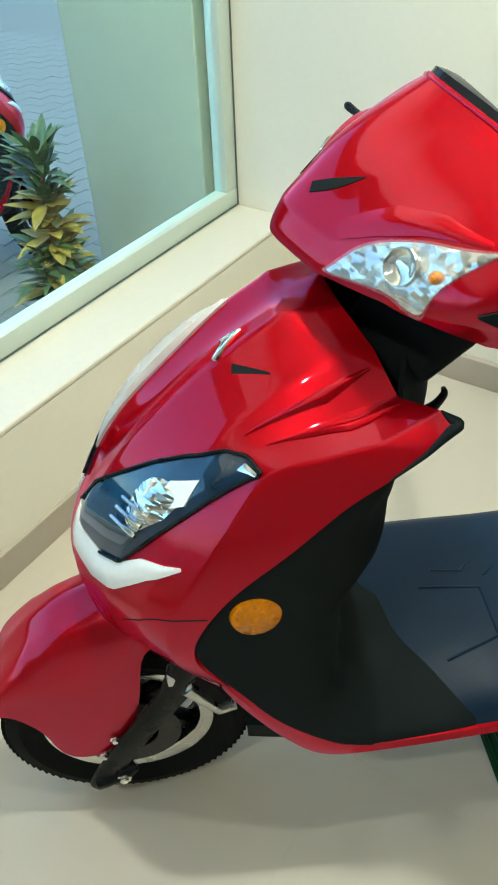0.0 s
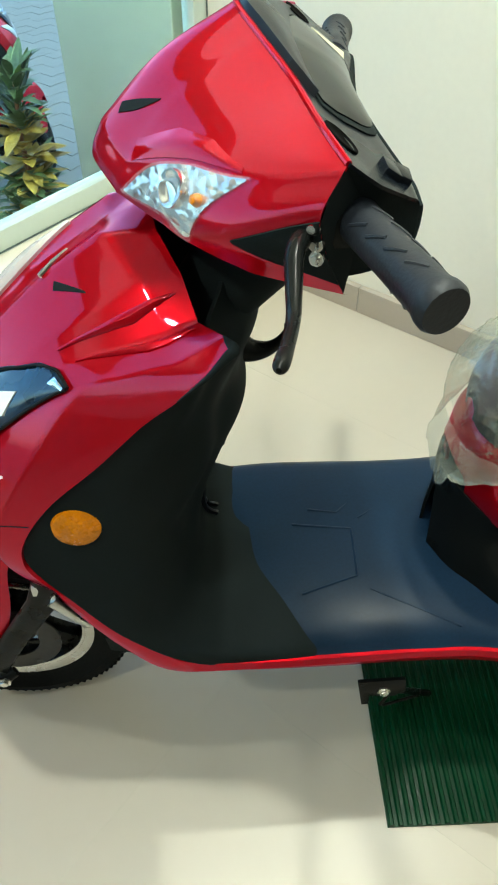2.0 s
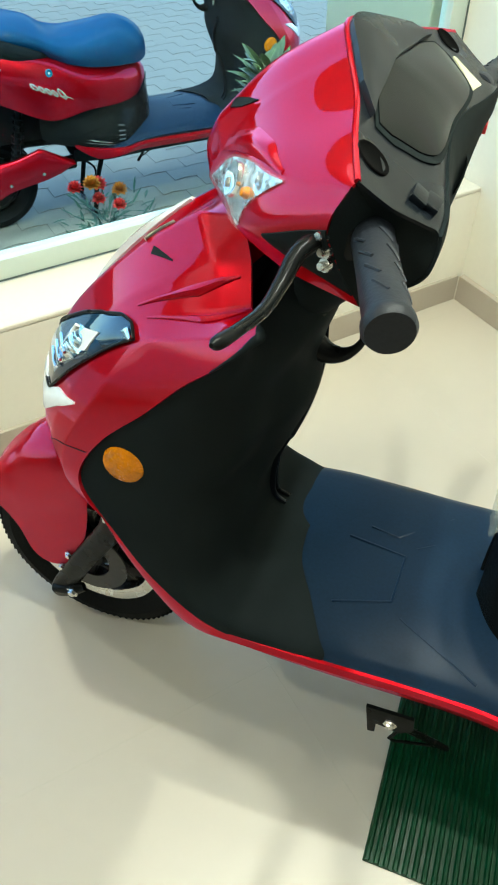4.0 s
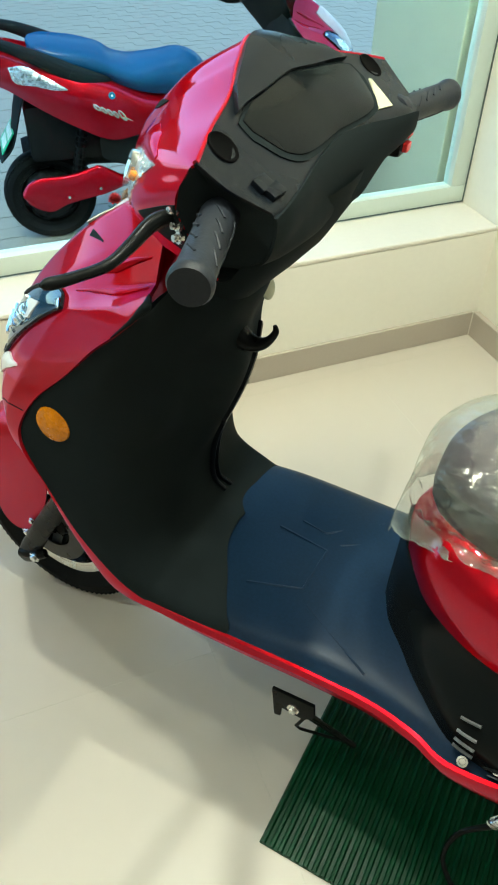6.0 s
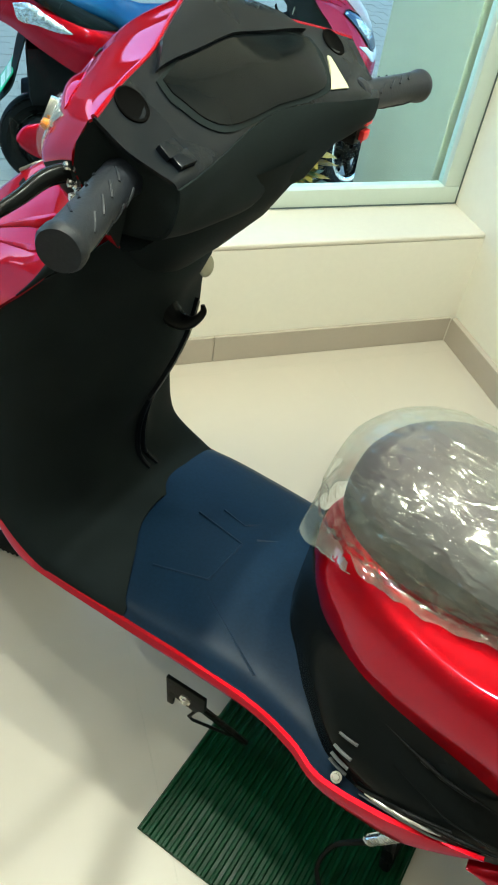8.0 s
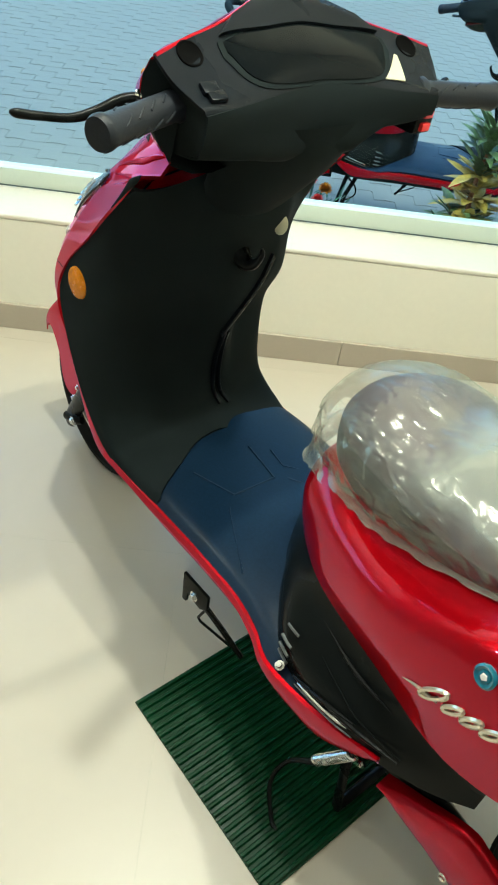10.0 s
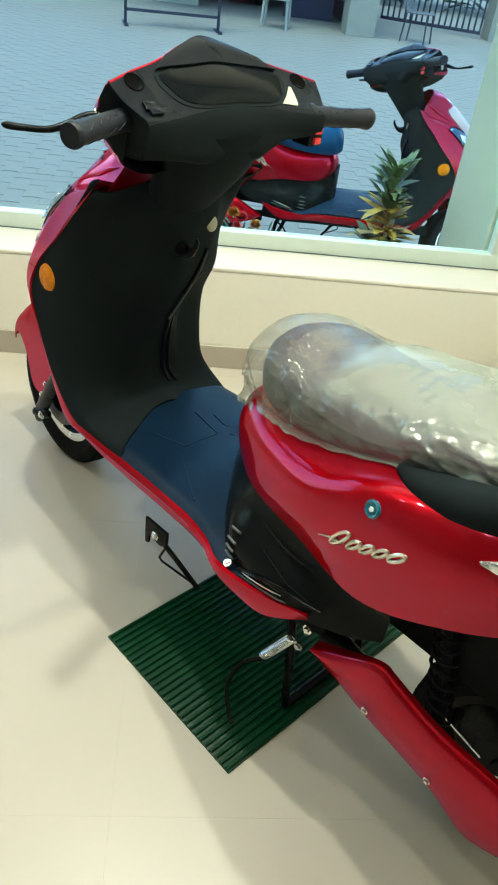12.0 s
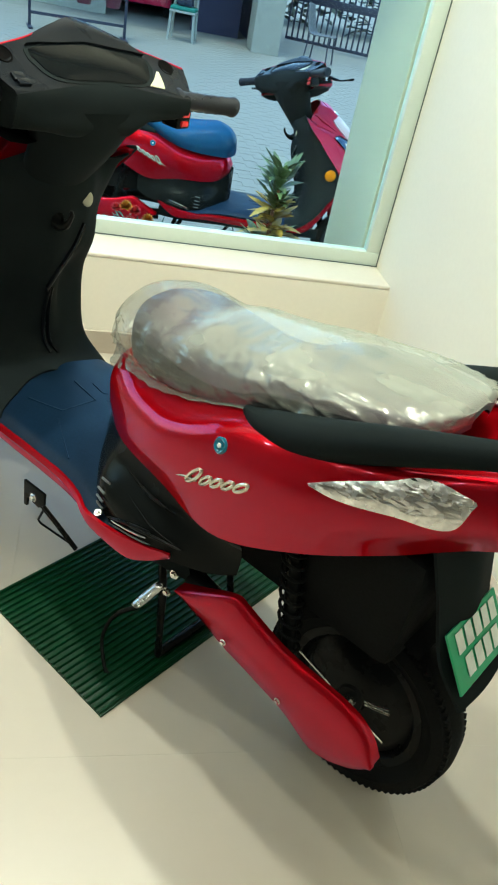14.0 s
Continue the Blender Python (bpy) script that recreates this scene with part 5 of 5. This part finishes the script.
croton = thing("croton_plant", "potted croton with green and yellow leaves outside the window", "plant", at=Matrix.Translation((-.32, .72, G)))
pot(croton, .13, .22)
rc = random.Random(5)
part("stem", tube([(0, 0, .2), (.01, .0, .4), (-.005, .01, .6), (.012, 0, .82)], [.012, .011, .009, .005], 8, smooth=14), CLAY, croton, "thin woody stem")
for lo, hi, count, m_, ln, wide in ((.66, .84, 70, LEAF_G, .140, .036), (.48, .68, 70, LEAF_Y, .118, .056), (.26, .54, 130, LEAF_G, .145, .038), (.26, .46, 50, LEAF_Y, .125, .052)):
    for k in range(count):
        z = rc.uniform(lo, hi)
        a = k * 2.399 + rc.uniform(-.3, .3)
        el = rc.uniform(.45, 1.2) if lo > .6 else rc.uniform(.0, 1.0)
        d = (math.cos(a) * math.cos(el), math.sin(a) * math.cos(el), math.sin(el))
        bm = bmesh.new()
        off = rc.uniform(-.09, .05) if lo < .4 else rc.uniform(-.012, .012)
        leaf(bm, (off + .012 * math.cos(a), .012 * math.sin(a), z), d, (0, 0, 1), ln * rc.uniform(.7, 1.15), wide * rc.uniform(.7, 1.1), rc.uniform(.1, .5))
        part("leaf", bm, m_, croton)
mg = thing("marigold_plant", "potted marigolds with orange and red flowers outside the window", "plant", at=Matrix.Translation((-.93, .72, G)))
pot(mg, .15, .22)
bm = bmesh.new()
for k in range(420):
    a, r = rc.uniform(0, 6.28), rc.uniform(0, .15)
    z = rc.uniform(.22, .50)
    leaf(bm, (r * math.cos(a), r * math.sin(a), z), (math.cos(a + rc.uniform(-1, 1)), math.sin(a + rc.uniform(-1, 1)), rc.uniform(.2, 1.2)), (0, 0, 1), rc.uniform(.03, .07), .010, .2, 3)
tagged(part("foliage", bm, LEAF_D, mg, "fine feathery green leaves"), kind="stuff")
for x, y, z, m_, r in ((-.04, -.01, .59, PETAL_O, .030), (.06, .02, .535, PETAL_O, .028), (.00, .05, .555, PETAL_R, .030), (-.08, .05, .56, PETAL_R, .026), (.03, -.05, .52, PETAL_R, .024), (-.02, .0, .53, PETAL_R, .024)):
    bm = bmesh.new()
    for k in range(46):
        el = math.asin(1 - 1.3 * (k + .5) / 46)
        a = k * 2.399
        leaf(bm, (x, y, z), (math.cos(a) * math.cos(el), math.sin(a) * math.cos(el), math.sin(el)), (0, 0, 1), r, r * .8, .1, 2)
    part("flower", bm, m_, mg, "orange pompom flower" if m_ is PETAL_O else "red pompom flower")

# buildings across the forecourt
shop = thing("shop_building", "white shop front with dark open doorways across the forecourt", "building")
part("wall_panel", box(-3.0, 13.6, G, -1.25, 13.9, 2.6), OUTWALL, shop, smooth=False)
part("pillar", box(1.30, 11.9, G, 1.80, 12.5, 2.6, .01), OUTWALL, shop, "white square pillar", smooth=False)
part("lintel", box(-1.25, 13.6, 2.3, 1.30, 13.9, 2.6), OUTWALL, shop, smooth=False)
# back and side walls carry the shade behind the doorways in their colour
part("back_wall", box(-1.6, 16.5, G, 1.7, 16.7, 2.6), DARK, shop, "back wall of the shop, its colour darkened for the shade inside", smooth=False)
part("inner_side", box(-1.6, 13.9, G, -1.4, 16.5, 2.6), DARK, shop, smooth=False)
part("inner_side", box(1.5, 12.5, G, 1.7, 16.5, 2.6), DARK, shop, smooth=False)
part("shop_roof", box(-3.0, 11.9, 2.6, 1.9, 16.7, 2.75), OUTWALL, shop, smooth=False)
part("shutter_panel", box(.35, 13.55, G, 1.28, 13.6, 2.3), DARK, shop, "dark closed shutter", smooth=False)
tagged(part("boundary_wall", prism([(-16, 10.2), (-3.0, 13.95), (-3.0, 14.2), (-16, 10.45)], lambda a, b, d: (a, b, G + d), 1.7), GREENWALL, None, smooth=False), "stained green boundary wall", kind="structure")
car = thing("parked_car", "red car standing inside the dark shop", "car", at=Matrix.Translation((-.75, 14.4, G)))
cg = []
for y, hw, zt in ((0, .62, .55), (.05, .72, .72), (.35, .78, .85), (.8, .80, .95), (1.1, .74, 1.30), (1.7, .70, 1.45), (2.0, .70, 1.45)):
    cg.append([(-hw, y, .22), (-hw * 1.04, y, .45), (-hw, y, zt * .82), (-hw * .75, y, zt), (0, y, zt * 1.03), (hw * .75, y, zt), (hw, y, zt * .82), (hw * 1.04, y, .45), (hw, y, .22)])
part("car_body", sheet(Shell(cg, False).grid(20, 24)), CARRED, car, "glossy red bodywork")
part("bumper", box(-.66, -.06, .22, .66, .06, .45, .04), CARRED, car)
part("grille", box(-.36, -.075, .46, .36, -.02, .56, .01), DARK, car, "black grille")
for sx in (-.55, .55):
    part("headlight", lathe([(0, .03), (.07, .025), (.10, 0), (0, 0)], (sx, -.03, .62), (0, -1, .2), 18), STEEL, car, "bright round headlight")
    wheel_bm = lathe([(0, -.09), (.18, -.09), (.28, -.08), (.30, 0), (.28, .08), (.18, .09), (0, .09)], (sx * 1.3, .45, .30), (1, 0, 0), 28)
    part("car_wheel", wheel_bm, RUBBER, car)

# bucket stand
stand = thing("bucket_stand", "dark steel stand with maroon fire buckets on the forecourt", "stand", at=Matrix.Translation((-1.60, 10.32, G)) @ Matrix.Rotation(radians(10), 4, "Z"))
for sx in (-.70, .70):
    part("post", box(sx - .02, -.02, .03, sx + .02, .02, 1.75, .003), NAVY, stand)
    part("foot", box(sx - .03, -.22, 0, sx + .03, .22, .03, .004), NAVY, stand)
for z in (.20, .98, 1.72):
    part("rail", box(-.70, -.018, z - .02, .70, .018, z + .02, .003), NAVY, stand)
BARS = mat("white_letter_paint", (0.75, 0.72, 0.74), 0.6)
for row, z in ((0, .98), (1, 1.72)):
    for k in range(3):
        bx = -.36 + .43 * k
        bk = part("bucket", lathe([(0, -.56), (.10, -.56), (.155, -.24), (.162, -.235), (.150, -.24), (.095, -.55), (0, -.55)], (bx, 0, z), (0, 0, 1), 24), MAROON, stand, "maroon metal bucket")
        pts = [(bx + .155 * math.cos(math.pi * t / 12), -.0, z - .24 + .24 * math.sin(math.pi * t / 12)) for t in range(13)]
        part("bail_handle", tube(pts, .007, 6), NAVY, bk, "thin wire handle")
        for q in range(3):
            part("letter_bar", box(bx - .07 + .05 * q, -.148, z - .40, bx - .03 + .05 * q, -.136, z - .33), BARS, bk, smooth=False)


def slat_chair(name, label, where, material, cushion):
    ch = thing(name, label, "chair", "", where)
    for sx in (-.19, .19):
        part("leg", tube([(sx * 1.12, -.20, 0), (sx, -.18, .44)], [.020, .024], 8), material, ch)
        part("leg", tube([(sx * 1.12, .22, 0), (sx, .18, .44), (sx * .98, .25, .95)], [.020, .024, .020], 8), material, ch)
    part("seat", box(-.22, -.22, .42, .22, .21, .455, .012), material, ch)
    part("top_rail", box(-.20, .235, .90, .20, .27, .98, .01), material, ch)
    for k in range(5):
        part("back_slat", box(-.155 + .07 * k, .20, .46, -.125 + .07 * k, .225, .93, .004, None, Matrix.Rotation(radians(-4), 4, "X")), material, ch)
    if cushion:
        part("cushion", box(-.21, -.21, .456, .21, .19, .51, .02), CUSHION, ch, "green seat cushion")
        bag = box(-.13, -.08, .512, .14, .14, .74, .06)
        tagged(part("bag", bag, NAVY, None, "dark navy bag lying on the chair"), category="bag").matrix_world = where
    return ch


slat_chair("plastic_chair", "white slatted chair with a green cushion", Matrix.Translation((.06, 11.75, G)) @ Matrix.Rotation(radians(-12), 4, "Z"), CHAIRW, True)
gch = thing("office_chair", "grey chair with a curved shell beside the gate", "chair", "", Matrix.Translation((2.55, 12.0, G)) @ Matrix.Rotation(radians(60), 4, "Z"))
part("seat_shell", thick(sheet(Shell([[(-.22, -.22, .45), (0, -.23, .44), (.22, -.22, .45)], [(-.23, 0, .44), (0, 0, .43), (.23, 0, .44)], [(-.22, .18, .46), (0, .19, .45), (.22, .18, .46)], [(-.21, .25, .65), (0, .28, .66), (.21, .25, .65)], [(-.17, .30, .88), (0, .34, .90), (.17, .30, .88)]], False).grid(16, 8)), .015), GREYP, gch, "grey moulded seat shell")
for sx, sy in ((-.18, -.18), (.18, -.18), (-.18, .18), (.18, .18)):
    part("leg", tube([(sx * 1.15, sy * 1.2, 0), (sx, sy, .44)], .014, 8), NAVY, gch)

gate = thing("metal_gate", "dark blue steel bar gate standing at an angle", "gate", "", Matrix.Translation((2.42, 14.6, G + .04)) @ Matrix.Rotation(radians(-24), 4, "Z"))
GL = 2.02
for z in (.05, .80, 1.75):
    part("gate_rail", box(0, -.02, z - (.07 if z == .8 else .03), GL, .02, z + (.07 if z == .8 else .03), .004), NAVY, gate)
for k in range(18):
    x = .02 + (GL - .04) * k / 17
    part("gate_bar", box(x - .018, -.012, .02, x + .018, .012, 1.75, .003), NAVY, gate)
tagged(part("gate_pier", box(4.35, 13.5, G, 4.9, 14.0, 2.6, .01), OUTWALL, None, smooth=False), "white gate pier", kind="structure")
bm = bmesh.new()
for k in range(900):
    p = (rc.uniform(1.9, 9), rc.uniform(18, 20.5), G + rc.uniform(0.1, 2.6))
    a = rc.uniform(0, 6.28)
    leaf(bm, p, (math.cos(a), math.sin(a), rc.uniform(-.3, .8)), (0, 0, 1), rc.uniform(.3, .6), rc.uniform(.15, .3), .3, 2)
tagged(part("far_hedge", bm, HEDGE, None, "dark green hedge beyond the gate"), category="hedge", kind="stuff")
